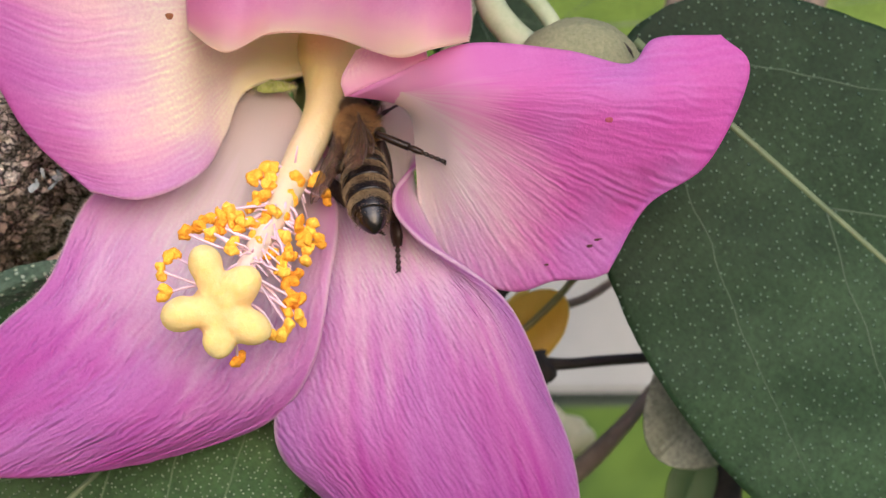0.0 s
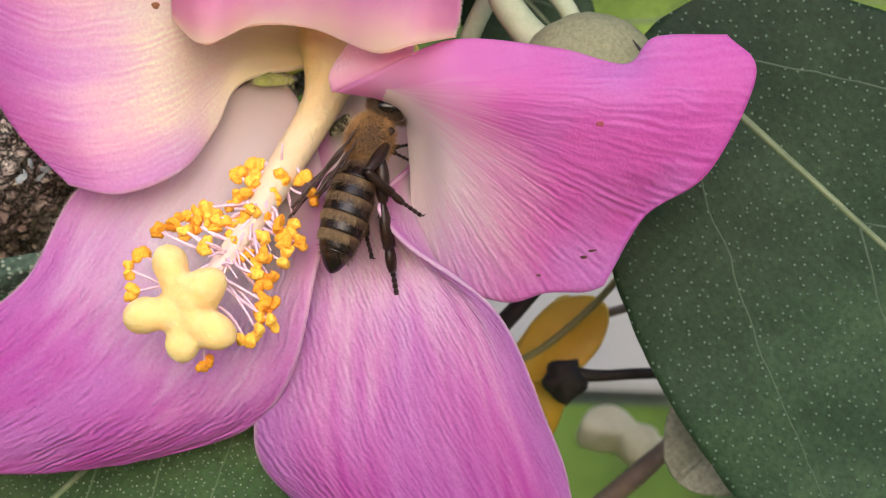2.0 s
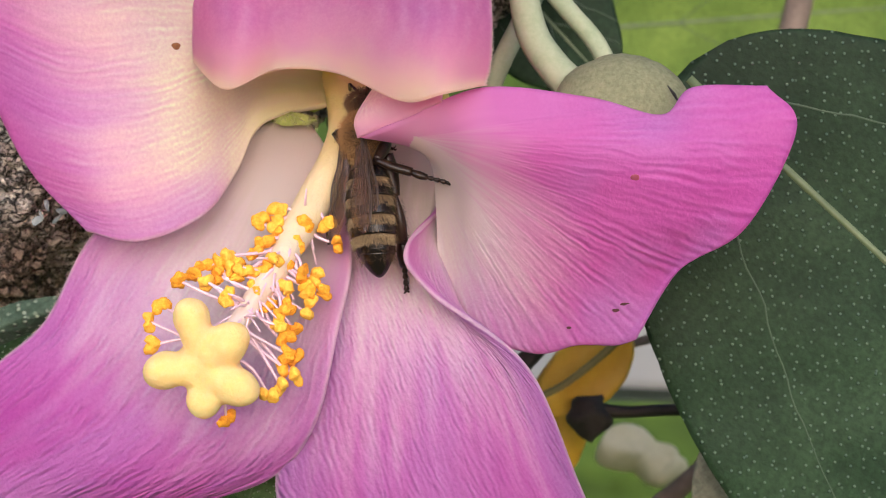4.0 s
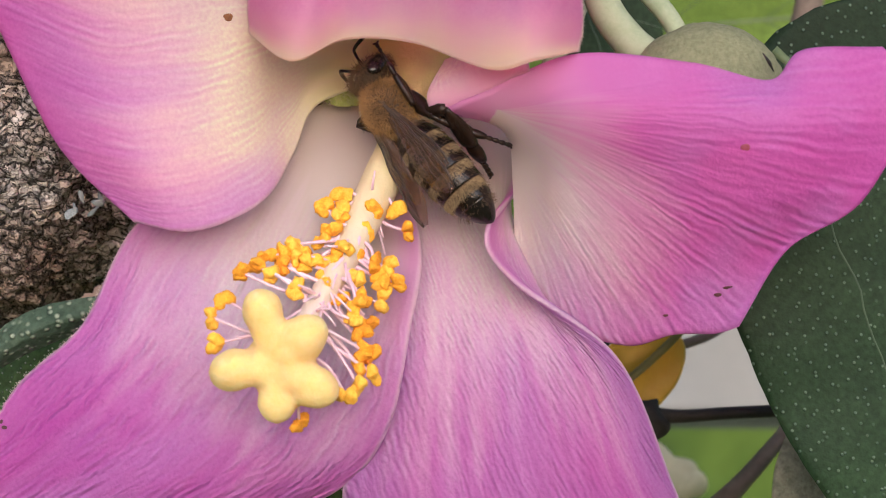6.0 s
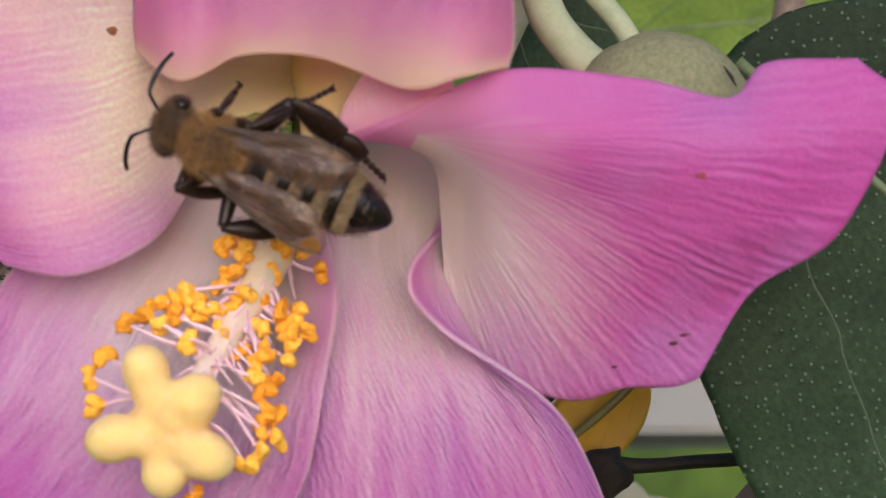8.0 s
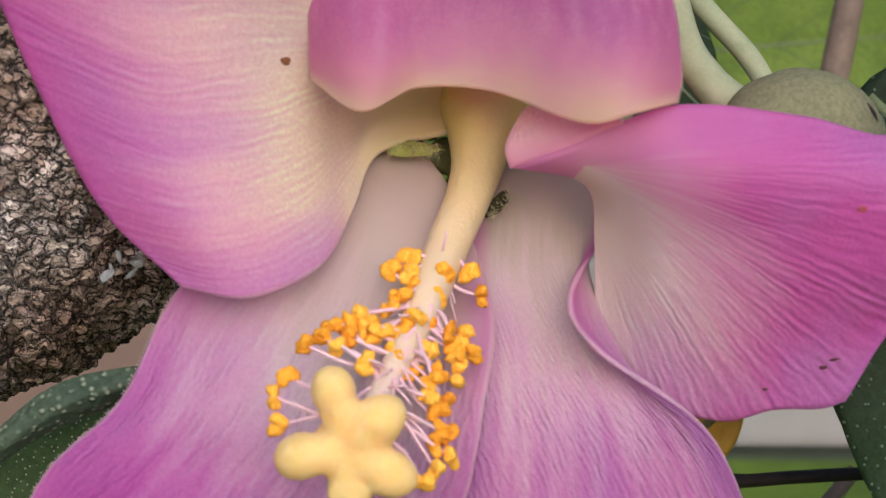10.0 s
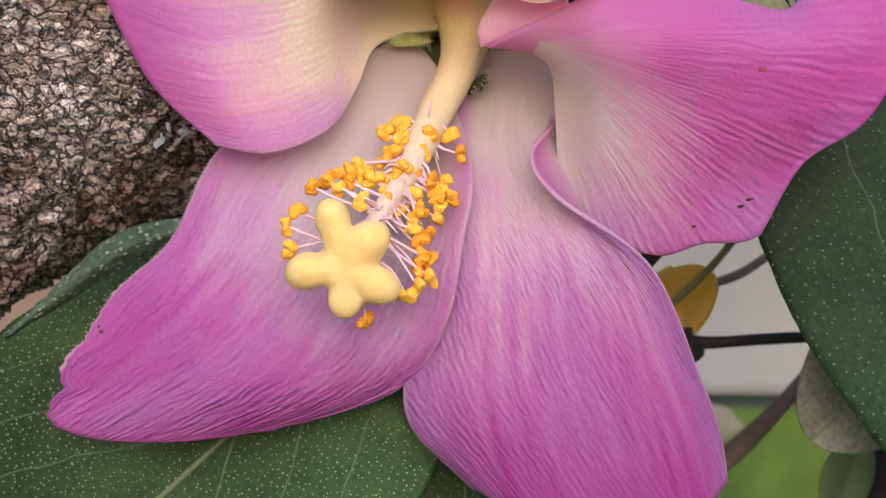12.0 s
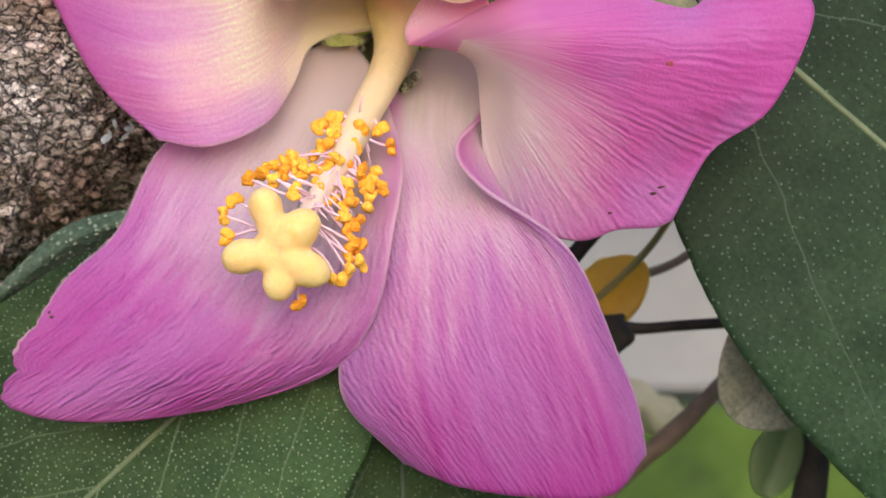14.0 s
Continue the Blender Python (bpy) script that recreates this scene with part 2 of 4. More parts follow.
LEAF_PALE = leaf_material("leaf_pale", (0.19, 0.20, 0.145), (0.25, 0.26, 0.20), 0.2)
RIB_MAT = plain_material("midrib", (0.09, 0.125, 0.055), (0.15, 0.19, 0.09), 600.0, 0.5)
LIGHT_VEIN = plain_material("light_vein", (0.055, 0.098, 0.034), (0.10, 0.15, 0.058), 600.0, 0.5)
VEIN_MAT = plain_material("vein", (0.026, 0.052, 0.025), (0.052, 0.085, 0.042), 600.0, 0.5)
LEAF_MID = leaf_material("leaf_mid", (0.018, 0.042, 0.014), (0.045, 0.085, 0.028), 0.7, pitch=2000.0, size=0.16, scale_tint=(0.28, 0.34, 0.24))
YELLOW_LEAF = plain_material("yellow_leaf", (0.62, 0.36, 0.015), (0.72, 0.48, 0.04), 200.0, 0.5, 0.00005)
BUD_MAT = plain_material("bud_felt", (0.16, 0.17, 0.085), (0.27, 0.275, 0.155), 3600.0, 0.9, 0.00014)
STEM_MAT = plain_material("stem_felt", (0.28, 0.34, 0.20), (0.38, 0.42, 0.27), 700.0, 0.8, 0.00004)
TWIG_MAT = plain_material("dark_twig", (0.010, 0.009, 0.008), (0.03, 0.024, 0.02), 500.0, 0.7, 0.0001)
BROWN_TWIG = plain_material("brown_twig", (0.14, 0.105, 0.08), (0.23, 0.175, 0.135), 500.0, 0.8, 0.0001)
OLIVE_STEM = plain_material("olive_stem", (0.17, 0.17, 0.05), (0.25, 0.24, 0.08), 300.0, 0.6)
DIM_TWIG = plain_material("dim_twig", (0.020, 0.016, 0.014), (0.05, 0.04, 0.034), 500.0, 0.8, 0.0001)
LEAF_LIME = plain_material("leaf_lime", (0.13, 0.20, 0.08), (0.17, 0.25, 0.11), 200.0, 0.6)
DOWN_MAT = plain_material("down", (0.70, 0.58, 0.50), (0.80, 0.68, 0.58), 900.0, 0.7)
HAIR_MAT = plain_material("green_hair", (0.40, 0.40, 0.20), (0.56, 0.54, 0.32), 900.0, 0.7)
FADED_MAT = plain_material("faded_spot", (0.26, 0.04, 0.06), (0.38, 0.07, 0.12), 3000.0, 0.6)
RUST_MAT = plain_material("rust_spot", (0.14, 0.045, 0.012), (0.26, 0.10, 0.03), 4000.0, 0.7)
SPOT_MAT = plain_material("brown_spot", (0.06, 0.018, 0.022), (0.13, 0.035, 0.04), 4000.0, 0.7)


def bark_material():
    """Small curled flakes parted by dark cracks at two sizes."""
    n = Nodes("bark")
    at = n.coords("Object")
    warp = n.add("TexNoise", Vector=at, Scale=900.0, Detail=4.0, Roughness=0.6)
    shift = n.add("VectorMath", i0=warp.outputs[1], i1=(0.0014, 0.0014, 0.0014))
    shift.operation = "MULTIPLY"
    moved = n.add("VectorMath", i0=at, i1=shift.outputs[0]).outputs[0]
    flat = n.add("Mapping", Vector=moved, Rotation=(0.0, -0.6, 0.0), Scale=(0.6, 1.0, 1.15)).outputs[0]
    crack, tone = [], []
    for size in (1100.0, 2900.0):
        edge = n.add("TexVoronoi", Vector=flat, Scale=size)
        edge.feature = "DISTANCE_TO_EDGE"
        cell = n.add("TexVoronoi", Vector=flat, Scale=size)
        crack.append(edge.outputs["Distance"])
        tone.append(n.add("SeparateColor", Color=cell.outputs["Color"]).outputs[0])
    open_crack = n.ramp(n.noise(at, 500.0, 3.0), [(0.35, (0.25, 0.25, 0.25)), (0.6, (1, 1, 1))])
    wide = n.ramp(crack[0], [(0.0, (0, 0, 0)), (0.11, (1, 1, 1))])
    thin = n.ramp(crack[1], [(0.0, (0, 0, 0)), (0.08, (1, 1, 1))])
    thin = n.math("SUBTRACT", 1.0, n.math("MULTIPLY", n.math("SUBTRACT", 1.0, thin), open_crack))
    whole = n.math("MULTIPLY", wide, thin)
    grain = n.noise(at, 5000.0, 3.0, 0.7)
    light = n.math("ADD", n.math("ADD", n.math("MULTIPLY", tone[0], 0.3), n.math("MULTIPLY", tone[1], 0.35)), n.math("MULTIPLY", grain, 0.4))
    colour = n.ramp(light, [(0.22, (0.14, 0.115, 0.10)), (0.48, (0.50, 0.44, 0.39)), (0.72, (0.74, 0.68, 0.62)), (0.95, (0.84, 0.79, 0.73))])
    patch = n.ramp(n.noise(at, 160.0, 3.0), [(0.40, (1, 1, 1)), (0.64, (0.72, 0.60, 0.52))])
    colour = n.mix(1.0, colour, patch, "MULTIPLY")
    colour = n.mix(n.ramp(whole, [(0.0, (1, 1, 1)), (0.72, (0, 0, 0))]), colour, (0.012, 0.009, 0.008))
    height = n.math("ADD", n.math("MULTIPLY", whole, 0.8), n.math("MULTIPLY", light, 0.4))
    return n.finish(colour, 0.9, n.bump(height, 0.0005), Specular_IOR_Level=0.2)


BARK_MAT = bark_material()


# ---- shaping
def part(name, bm, material, parent=None, label="", smooth=True, local=True):
    """Links a bmesh as one mesh object under a thing or a part; local: its places are in the parent's space."""
    mesh = bpy.data.meshes.new(name)
    bm.to_mesh(mesh)
    bm.free()
    mesh.materials.append(material)
    if smooth:
        mesh.polygons.foreach_set("use_smooth", [True] * len(mesh.polygons))
    ob = new(name, mesh)
    ob.parent = parent
    if parent and not local:
        ob.matrix_parent_inverse = Matrix.Translation(-parent.location)
    return tagged(ob, label)


def spline(points, t):
    """Catmull-Rom through points (first axis) at parameters t in 0..1."""
    p = np.asarray(points, float)
    p = np.concatenate([[2 * p[0] - p[1]], p, [2 * p[-1] - p[-2]]])
    k = np.clip(t, 0, 1) * (len(p) - 3)
    i = np.minimum(k.astype(int), len(p) - 4)
    f = (k - i).reshape(-1, *([1] * (p.ndim - 1)))
    a, b, c, d = p[i], p[i + 1], p[i + 2], p[i + 3]
    return 0.5 * (2 * b + (c - a) * f + (2 * a - 5 * b + 4 * c - d) * f**2 + (3 * b - a - 3 * c + d) * f**3)


def sheet_mesh(name, grid, material, parent, thick, label="", wobble=0.0, seed=0, local=False, claw=None):
    """A sheet with thickness from a grid of places in mm (rows along, columns across), with UVs; claw: the place from which its veins fan out, the first and last angle and the reach."""
    nu, nv = grid.shape[:2]
    du, dv = np.gradient(grid, axis=0), np.gradient(grid, axis=1)
    nor = np.cross(du, dv)
    nor /= np.linalg.norm(nor, axis=2, keepdims=True) + 1e-9
    if nor[..., 1].mean() > 0:
        nor = -nor
    uu, vv = np.meshgrid(np.linspace(0, 1, nu), np.linspace(0, 1, nv), indexing="ij")
    if wobble:
        lift = np.array([[noise.noise(Vector((u * 5 + seed, v * 16, seed))) + 0.5 * noise.noise(Vector((u * 9, v * 38 + seed, seed))) for v in vv[0]] for u in uu[:, 0]])
        grid = grid + nor * (lift * wobble * np.clip(uu * 2.2 - 0.3, 0, 1))[..., None]
    edge = np.minimum(np.minimum(uu, 1 - uu) * nu, np.minimum(vv, 1 - vv) * nv)
    half = 0.5 * thick * np.clip(0.35 + edge * 0.3, 0, 1)[..., None]
    front, back = grid + nor * half, grid - nor * half
    pts = np.concatenate([front.reshape(-1, 3), back.reshape(-1, 3)]) * MM
    idx = np.arange(nu * nv).reshape(nu, nv)
    q = np.stack([idx[:-1, :-1], idx[1:, :-1], idx[1:, 1:], idx[:-1, 1:]], -1).reshape(-1, 4)
    ring = np.concatenate([idx[0, :], idx[1:, -1], idx[-1, -2::-1], idx[-2:0:-1, 0]])
    nxt = np.roll(ring, -1)
    o = nu * nv
    rim = np.stack([ring, nxt, nxt + o, ring + o], -1)
    faces = np.concatenate([q, q[:, ::-1] + o, rim[:, ::-1]])
    mesh = bpy.data.meshes.new(name)
    mesh.from_pydata(pts.tolist(), [], faces.tolist())
    if claw:
        (cx, cz), a0, a1, reach = claw
        dx, dz = grid[..., 0] - cx, grid[..., 2] - cz
        turn = np.degrees(np.arctan2(dz, dx))
        vv = np.clip((a0 - np.where(turn < -125.0, turn + 360.0, turn)) / (a0 - a1), 0.03, 0.97)
        uu = np.hypot(dx, dz) / reach
    uv = np.stack([uu, vv], -1).reshape(-1, 2)
    uv = np.concatenate([uv, uv])
    layer = mesh.uv_layers.new(name="UVMap")
    loops = np.empty(len(mesh.loops), int)
    mesh.loops.foreach_get("vertex_index", loops)
    layer.data.foreach_set("uv", uv[loops].astype(np.float32).ravel())
    bm = bmesh.new()
    bm.from_mesh(mesh)
    bpy.data.meshes.remove(mesh)
    bmesh.ops.recalc_face_normals(bm, faces=bm.faces)
    return part(name, bm, material, parent, label, local=local)


def net_grid(net, nu, nv):
    net = np.array(net, float)
    rows = spline(net, np.linspace(0, 1, nu))
    return np.swapaxes(spline(np.swapaxes(rows, 0, 1), np.linspace(0, 1, nv)), 0, 1)


def tube(bm, path, radii, sides=10, close=True):
    """A round tube in metres along a path, into bm."""
    path = [Vector(p) for p in path]
    rings = []
    side = None
    for i, p in enumerate(path):
        d = (path[min(i + 1, len(path) - 1)] - path[max(i - 1, 0)]).normalized()
        if side is None:
            side = d.orthogonal().normalized()
        side = (side - d * side.dot(d)).normalized()
        up = d.cross(side)
        r = float(radii[i])
        rings.append([bm.verts.new(p + r * (math.cos(a) * side + math.sin(a) * up)) for a in [2 * math.pi * k / sides for k in range(sides)]])
    for a, b in zip(rings, rings[1:]):
        for k in range(sides):
            bm.faces.new((a[k], a[(k + 1) % sides], b[(k + 1) % sides], b[k]))
    if close:
        bm.faces.new(rings[0][::-1])
        bm.faces.new(rings[-1])
    return bm


def smooth_tube(points, radii, steps, sides=12):
    """A tube bmesh through a few places in mm with radii in mm."""
    t = np.linspace(0, 1, steps)
    path = [Vector(p) for p in spline([tuple(q) for q in points], t) * MM]
    rad = spline(np.array(radii, float)[:, None], t)[:, 0] * MM
    return tube(bmesh.new(), path, rad, sides)


def ball(bm, m, u=16, v=10):
    bmesh.ops.create_uvsphere(bm, u_segments=u, v_segments=v, radius=1.0, matrix=m)
    return bm


def blob(centre, size, turn=None, u=16, v=10, bm=None):
    """An ellipsoid at centre (mm) with half axes size (mm)."""
    m = Matrix.Translation(Vector(centre) * MM) @ (turn or Matrix.Identity(4)) @ Matrix.Diagonal((*[s * MM for s in size], 1))
    return ball(bm or bmesh.new(), m, u, v)


def empty(name, at=(0, 0, 0), **tags):
    ob = new(name)
    ob.location = Vector(at) * MM
    ob.empty_display_size = 0.002
    return tagged(ob, **tags)


# ---- setting: lawn, pale boards and green distance behind the shrub
def setting():
    n = Nodes("lawn")
    at = n.coords("Object")
    fac = n.math("ADD", n.math("MULTIPLY", n.noise(at, 6.0, 4.0), 0.6), n.math("MULTIPLY", n.noise(at, 60.0, 3.0), 0.4))
    lawn = n.finish(n.ramp(fac, [(0.35, (0.035, 0.07, 0.015)), (0.65, (0.10, 0.17, 0.03))]), 0.9)
    bm = bmesh.new()
    bmesh.ops.create_grid(bm, x_segments=60, y_segments=60, size=400.0)
    for v in bm.verts:
        v.co.z = -1.1 + 0.02 * noise.noise(v.co * 0.3)
    tagged(part("ground", bm, lawn), "green lawn below the shrub, far out of focus", "lawn", kind="structure")
    # clipped hedge closing the view
    n = Nodes("hedge")
    at = n.coords("Object")
    fac = n.math("ADD", n.math("MULTIPLY", n.noise(at, 5.0, 2.0), 0.7), n.math("MULTIPLY", n.noise(at, 22.0, 3.0), 0.3))
    hedge = n.finish(n.ramp(fac, [(0.38, (0.030, 0.062, 0.005)), (0.5, (0.055, 0.105, 0.009)), (0.64, (0.085, 0.145, 0.015))]), 0.9, n.bump(fac, 0.03))
    bm = bmesh.new()
    bmesh.ops.create_grid(bm, x_segments=120, y_segments=60, size=1.0)
    for v in bm.verts:
        x, z = v.co.x * 3.0, v.co.y * 1.2
        v.co = Vector((x, 1.5 + 0.12 * noise.noise(Vector((x * 6, z * 6, 1))) + 0.05 * noise.noise(Vector((x * 22, z * 22, 3))), z + 0.1))
    bmesh.ops.solidify(bm, geom=bm.faces, thickness=0.3)
    tagged(part("backdrop", bm, hedge), "green hedge far behind the shrub", "hedge", kind="structure")
    # pale painted board behind the twigs
    paint = plain_material("pale_paint", (0.36, 0.36, 0.345), (0.43, 0.43, 0.41), 30.0, 0.6, 0.0002)
    # tan slab added for an unidentified tan background behind the branch
    tan = plain_material("tan_surface", (0.34, 0.21, 0.145), (0.42, 0.27, 0.19), 60.0, 0.7, 0.0002)
    # dark strip stands for the shade on the board's lower edge
    shade = plain_material("edge_shade", (0.03, 0.05, 0.035), (0.05, 0.075, 0.05), 30.0, 0.6, 0.0002)
    for name, box, coat, words in (("rail", (-120, 160, 150, 165, -21.5, 6.0), paint, "pale grey painted board behind the shrub"), ("rail_shade", (-120, 160, 153, 163, -24.0, -21.6), shade, "narrow dark green strip for the shaded lower edge of the pale board"), ("tan_slab", (-93, -27, 108, 116, -63, 27), tan, "plain tan slab standing for the background behind the branch")):
        x0, x1, y0, y1, z0, z1 = [k * MM for k in box]
        bm = bmesh.new()
        bmesh.ops.create_cube(bm, size=1.0, matrix=Matrix.Translation(((x0 + x1) / 2, (y0 + y1) / 2, (z0 + z1) / 2)) @ Matrix.Diagonal((x1 - x0, y1 - y0, z1 - z0, 1)))
        bmesh.ops.bevel(bm, geom=bm.edges[:], offset=0.001, segments=2, affect="EDGES")
        tagged(part(name, bm, coat, smooth=False), words, "board", kind="structure")


setting()


# ---- the branch with rough bark
def branch():
    d = Vector((0.83, 0.0, 0.56)).normalized()
    side, out = Vector((0, -1, 0)), d.cross(Vector((0, -1, 0)))
    start, R, nl, na = Vector((-73.5, 20.5, -11.6)), 16.5, 520, 420
    # the limb bows downwards towards its lower end
    bend = ((13.0, -14.0), (10.6, -14.0), (8.0, -13.0), (4.4, -11.0), (-0.9, -6.0), (0.2, 0.0), (0.9, 0.0), (0.3, 0.0), (0.3, 0.0), (0.3, 0.0))
    pts = []
    for i in range(nl + 1):
        run = 90.0 * i / nl
        lower, nearer = spline(bend, np.array([run / 90.0]))[0]
        axis = start + d * run + out * float(lower) - side * float(nearer)
        for k in range(na):
            a = 2 * math.pi * k / na
            n = math.cos(a) * side + math.sin(a) * out
            p = axis + n * R
            r = R + 1.2 * noise.noise(p * 0.12) + 0.6 * noise.noise(p * 0.45)
            ridge = noise.noise(Vector((p.x * 1.1, p.y * 1.1, p.z * 0.9)))
            chip = noise.noise(p * 2.3 + Vector((5, 1, 2)))
            fine = noise.noise(p * 4.6 + Vector((1, 7, 3)))
            r += 0.45 * ridge + 0.40 * chip + 0.26 * fine - 0.9 * max(0.0, 0.12 - abs(ridge)) * 3
            pts.append((axis + n * r) * MM)
    faces = []
    for i in range(nl):
        for k in range(na):
            k2 = (k + 1) % na
            faces.append((i * na + k, i * na + k2, (i + 1) * na + k2, (i + 1) * na + k))
    mesh = bpy.data.meshes.new("bark_branch")
    mesh.from_pydata([tuple(p) for p in pts], [], faces)
    bm = bmesh.new()
    bm.from_mesh(mesh)
    bmesh.ops.recalc_face_normals(bm, faces=bm.faces)
    ob = tagged(part("branch", bm, BARK_MAT), "thick grey-brown branch with flaky rough bark", "branch")
    lichen = plain_material("lichen", (0.15, 0.17, 0.175), (0.27, 0.30, 0.30), 1500.0, 0.9, 0.0001)
    rng = random.Random(4)
    for k in range(7):
        bm = blob((-20.6 + rng.uniform(-1.0, 1.0), 5.2 + rng.uniform(-0.3, 0.1), 7.4 + rng.uniform(-0.6, 0.5)), (rng.uniform(0.2, 0.45), 0.05, rng.uniform(0.08, 0.2)), pose(0, 0, 0, 0, rng.uniform(0, 180), 0), 10, 6)
        for v in bm.verts:
            v.co += 0.25 * MM * noise.noise_vector(v.co * 1800)
        part("lichen", bm, lichen, ob, "pale grey flake of lichen")


branch()


# ---- leaves
def leaf(L, low, high, material, m, label, veins=6, curl=0.0, rise=33.0, fold=1.2, rib=RIB_MAT, side=VEIN_MAT):
    """A blade with a midrib and side veins; x along, y across, z to its upper face, in mm."""
    root = tagged(new("leaf"), label, "leaf", group="leaves of the shrub")
    root.matrix_world = m
    root.empty_display_size = 0.003

    def half(s, up):
        w = math.sqrt(max(0.0, 1 - ((L * 0.48 - s) / (L * 0.48)) ** 2)) if s < L * 0.48 else math.cos((s - L * 0.48) / (L * 0.52) * math.pi / 2) ** 0.8
        return (high if up else low) * w

    def height(s, y):
        w = high if y > 0 else low
        q = abs(y) / w
        return fold * q - 0.9 * fold * q * q + curl * (s / L - 0.3) ** 2 + 0.09 * math.sin(s * 0.7 + abs(y) * 0.5) * q + 0.12 * noise.noise(Vector((s * 0.25, y * 0.25, L)))

    nu, nv = 90, 60
    grid = np.zeros((nu, nv, 3))
    for i in range(nu):
        s = L * (0.0008 + 0.9985 * i / (nu - 1))
        for j in range(nv):
            q = 2 * j / (nv - 1) - 1
            y = q * half(s, q > 0)
            grid[i, j] = (s, y + 0.12 * noise.noise(Vector((s * 0.6, q, 3))) * abs(q), height(s, y))
    sheet_mesh("blade", grid, material, root, 0.35, local=True)
    t = np.linspace(0.01, 0.97, 24)
    bm = tube(bmesh.new(), [Vector((L * a, 0, height(L * a, 0) + 0.02 + 0.12 * a)) * MM for a in t], [(0.31 - 0.23 * a) * MM for a in t], 10)
    part("midrib", bm, rib, root, "pale midrib")
    slope = math.tan(radians(rise))
    for k in range(veins):
        x0 = L * (0.02 + 0.75 * k / veins)
        for sign in (-1, 1):
            path = []
            for a in np.linspace(0, 1, 40):
                x = x0 + a * L * 0.48
                y = sign * (x - x0) * slope * (1 - 0.22 * a)
                if x > L * 0.95 or abs(y) > 0.95 * half(x, sign > 0):
                    break
                y += (0.45 * noise.noise(Vector((x * 0.35, k * 3.1, sign))) + 0.12 * noise.noise(Vector((x * 1.1, k * 3.1, sign)))) * min(1.0, 4 * a)
                path.append(Vector((x, y, height(x, y) + 0.125)) * MM)
            if len(path) > 4:
                rad = [0.092 * (1 - 0.35 * i / len(path)) * MM for i in range(len(path))]
                part("vein", tube(bmesh.new(), path, rad, 6), side, root)
    return root


def facing(at, along, tip=0.0, lean=0.0):
    """A pose for a leaf with its base at (mm), its axis along (dx, dz), upper face to -y; tip: degrees that it tips away, lean: degrees about its axis."""
    x = Vector((along[0], 0, along[1])).normalized()
    z = Vector((0, -1, 0))
    y = z.cross(x)
    m = Matrix((x, y, z)).transposed().to_4x4()
    return Matrix.Translation(Vector(at) * MM) @ m @ pose(0, 0, 0, 0, tip, 0) @ pose(0, 0, 0, lean, 0, 0)


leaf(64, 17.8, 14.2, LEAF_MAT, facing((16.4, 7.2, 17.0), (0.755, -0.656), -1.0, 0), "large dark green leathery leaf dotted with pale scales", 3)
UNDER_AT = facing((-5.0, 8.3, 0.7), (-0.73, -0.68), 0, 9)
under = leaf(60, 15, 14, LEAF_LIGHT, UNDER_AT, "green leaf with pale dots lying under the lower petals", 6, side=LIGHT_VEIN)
leaf(40, 9, 9, LEAF_MID, facing((-3.0, 11.0, -2.0), (0.02, -1.0), 0, -20), "small dark leaf hanging behind the flower", 4, rib=VEIN_MAT)
leaf(19, 5.0, 5.0, LEAF_PALE, facing((19.7, 14.0, -11.6), (0.70, 0.71), 0, 0), "pale grey underside of a leaf behind the large leaf", 0, rib=LEAF_PALE)
leaf(8.8, 2.5, 2.5, YELLOW_LEAF, facing((15.49, 28.0, -0.93), (-0.72, -0.69), 0, 15), "withered yellow leaf among the twigs", 3, rib=YELLOW_LEAF, side=YELLOW_LEAF)
leaf(20, 3.0, 3.0, YELLOW_LEAF, facing((13.09, 31.0, -0.66), (-0.35, -0.93), 0, -20), "narrow yellow leaf among the twigs", 3, rib=YELLOW_LEAF, side=YELLOW_LEAF)
leaf(15, 5, 5, LEAF_DARK, facing((3.5, 30.0, 27.0), (0.70, -0.70), 0, -10), "dark shaded leaf behind the flower stalks", 3)
leaf(60, 15, 15, LEAF_FAR, facing((12.0, 95.0, 26.0), (0.98, 0.1), 0, 12), "bright green leaf further back in the shrub", 4)
leaf(56, 14, 14, LEAF_FAR, facing((46.0, 105.0, 34.0), (0.9, -0.3), 0, 10), "bright green leaf further back in the shrub", 4)
MARGIN = (
    ((-17.9, 6.4, 2.1), (-20.6, 6.4, 0.8), (-23.3, 6.4, -0.4), (-24.9, 6.4, -1.2), (-26.6, 6.4, -2.3), (-28.1, 6.4, -3.2), (-29.4, 6.4, -3.9), (-30.8, 6.4, -4.9)),
    ((-17.9, 5.6, 2.4), (-20.6, 5.3, 1.6), (-23.2, 5.1, 0.7), (-25.0, 5.1, -0.4), (-26.6, 5.1, -1.6), (-28.0, 5.3, -2.8), (-29.4, 5.6, -3.8), (-30.7, 5.8, -4.7)),
    ((-17.9, 5.8, 2.7), (-20.5, 5.8, 2.4), (-23.2, 5.8, 1.8), (-25.0, 5.8, 0.7), (-26.5, 5.8, -0.7), (-28.0, 5.8, -2.2), (-29.3, 5.8, -3.7), (-30.5, 5.8, -4.8)),
)
roll = sheet_mesh("rolled_margin", net_grid(MARGIN, 60, 160), LEAF_GREY, under, 0.35, "rolled grey-green margin under the branch", 0.12, 9)
roll.matrix_parent_inverse = UNDER_AT.inverted()


# ---- buds, stalks and twigs behind the flower
def stalk(name, points, radii, material, label, category="stem", steps=30):
    return tagged(part(name, smooth_tube(points, radii, steps, 14), material), label, category)


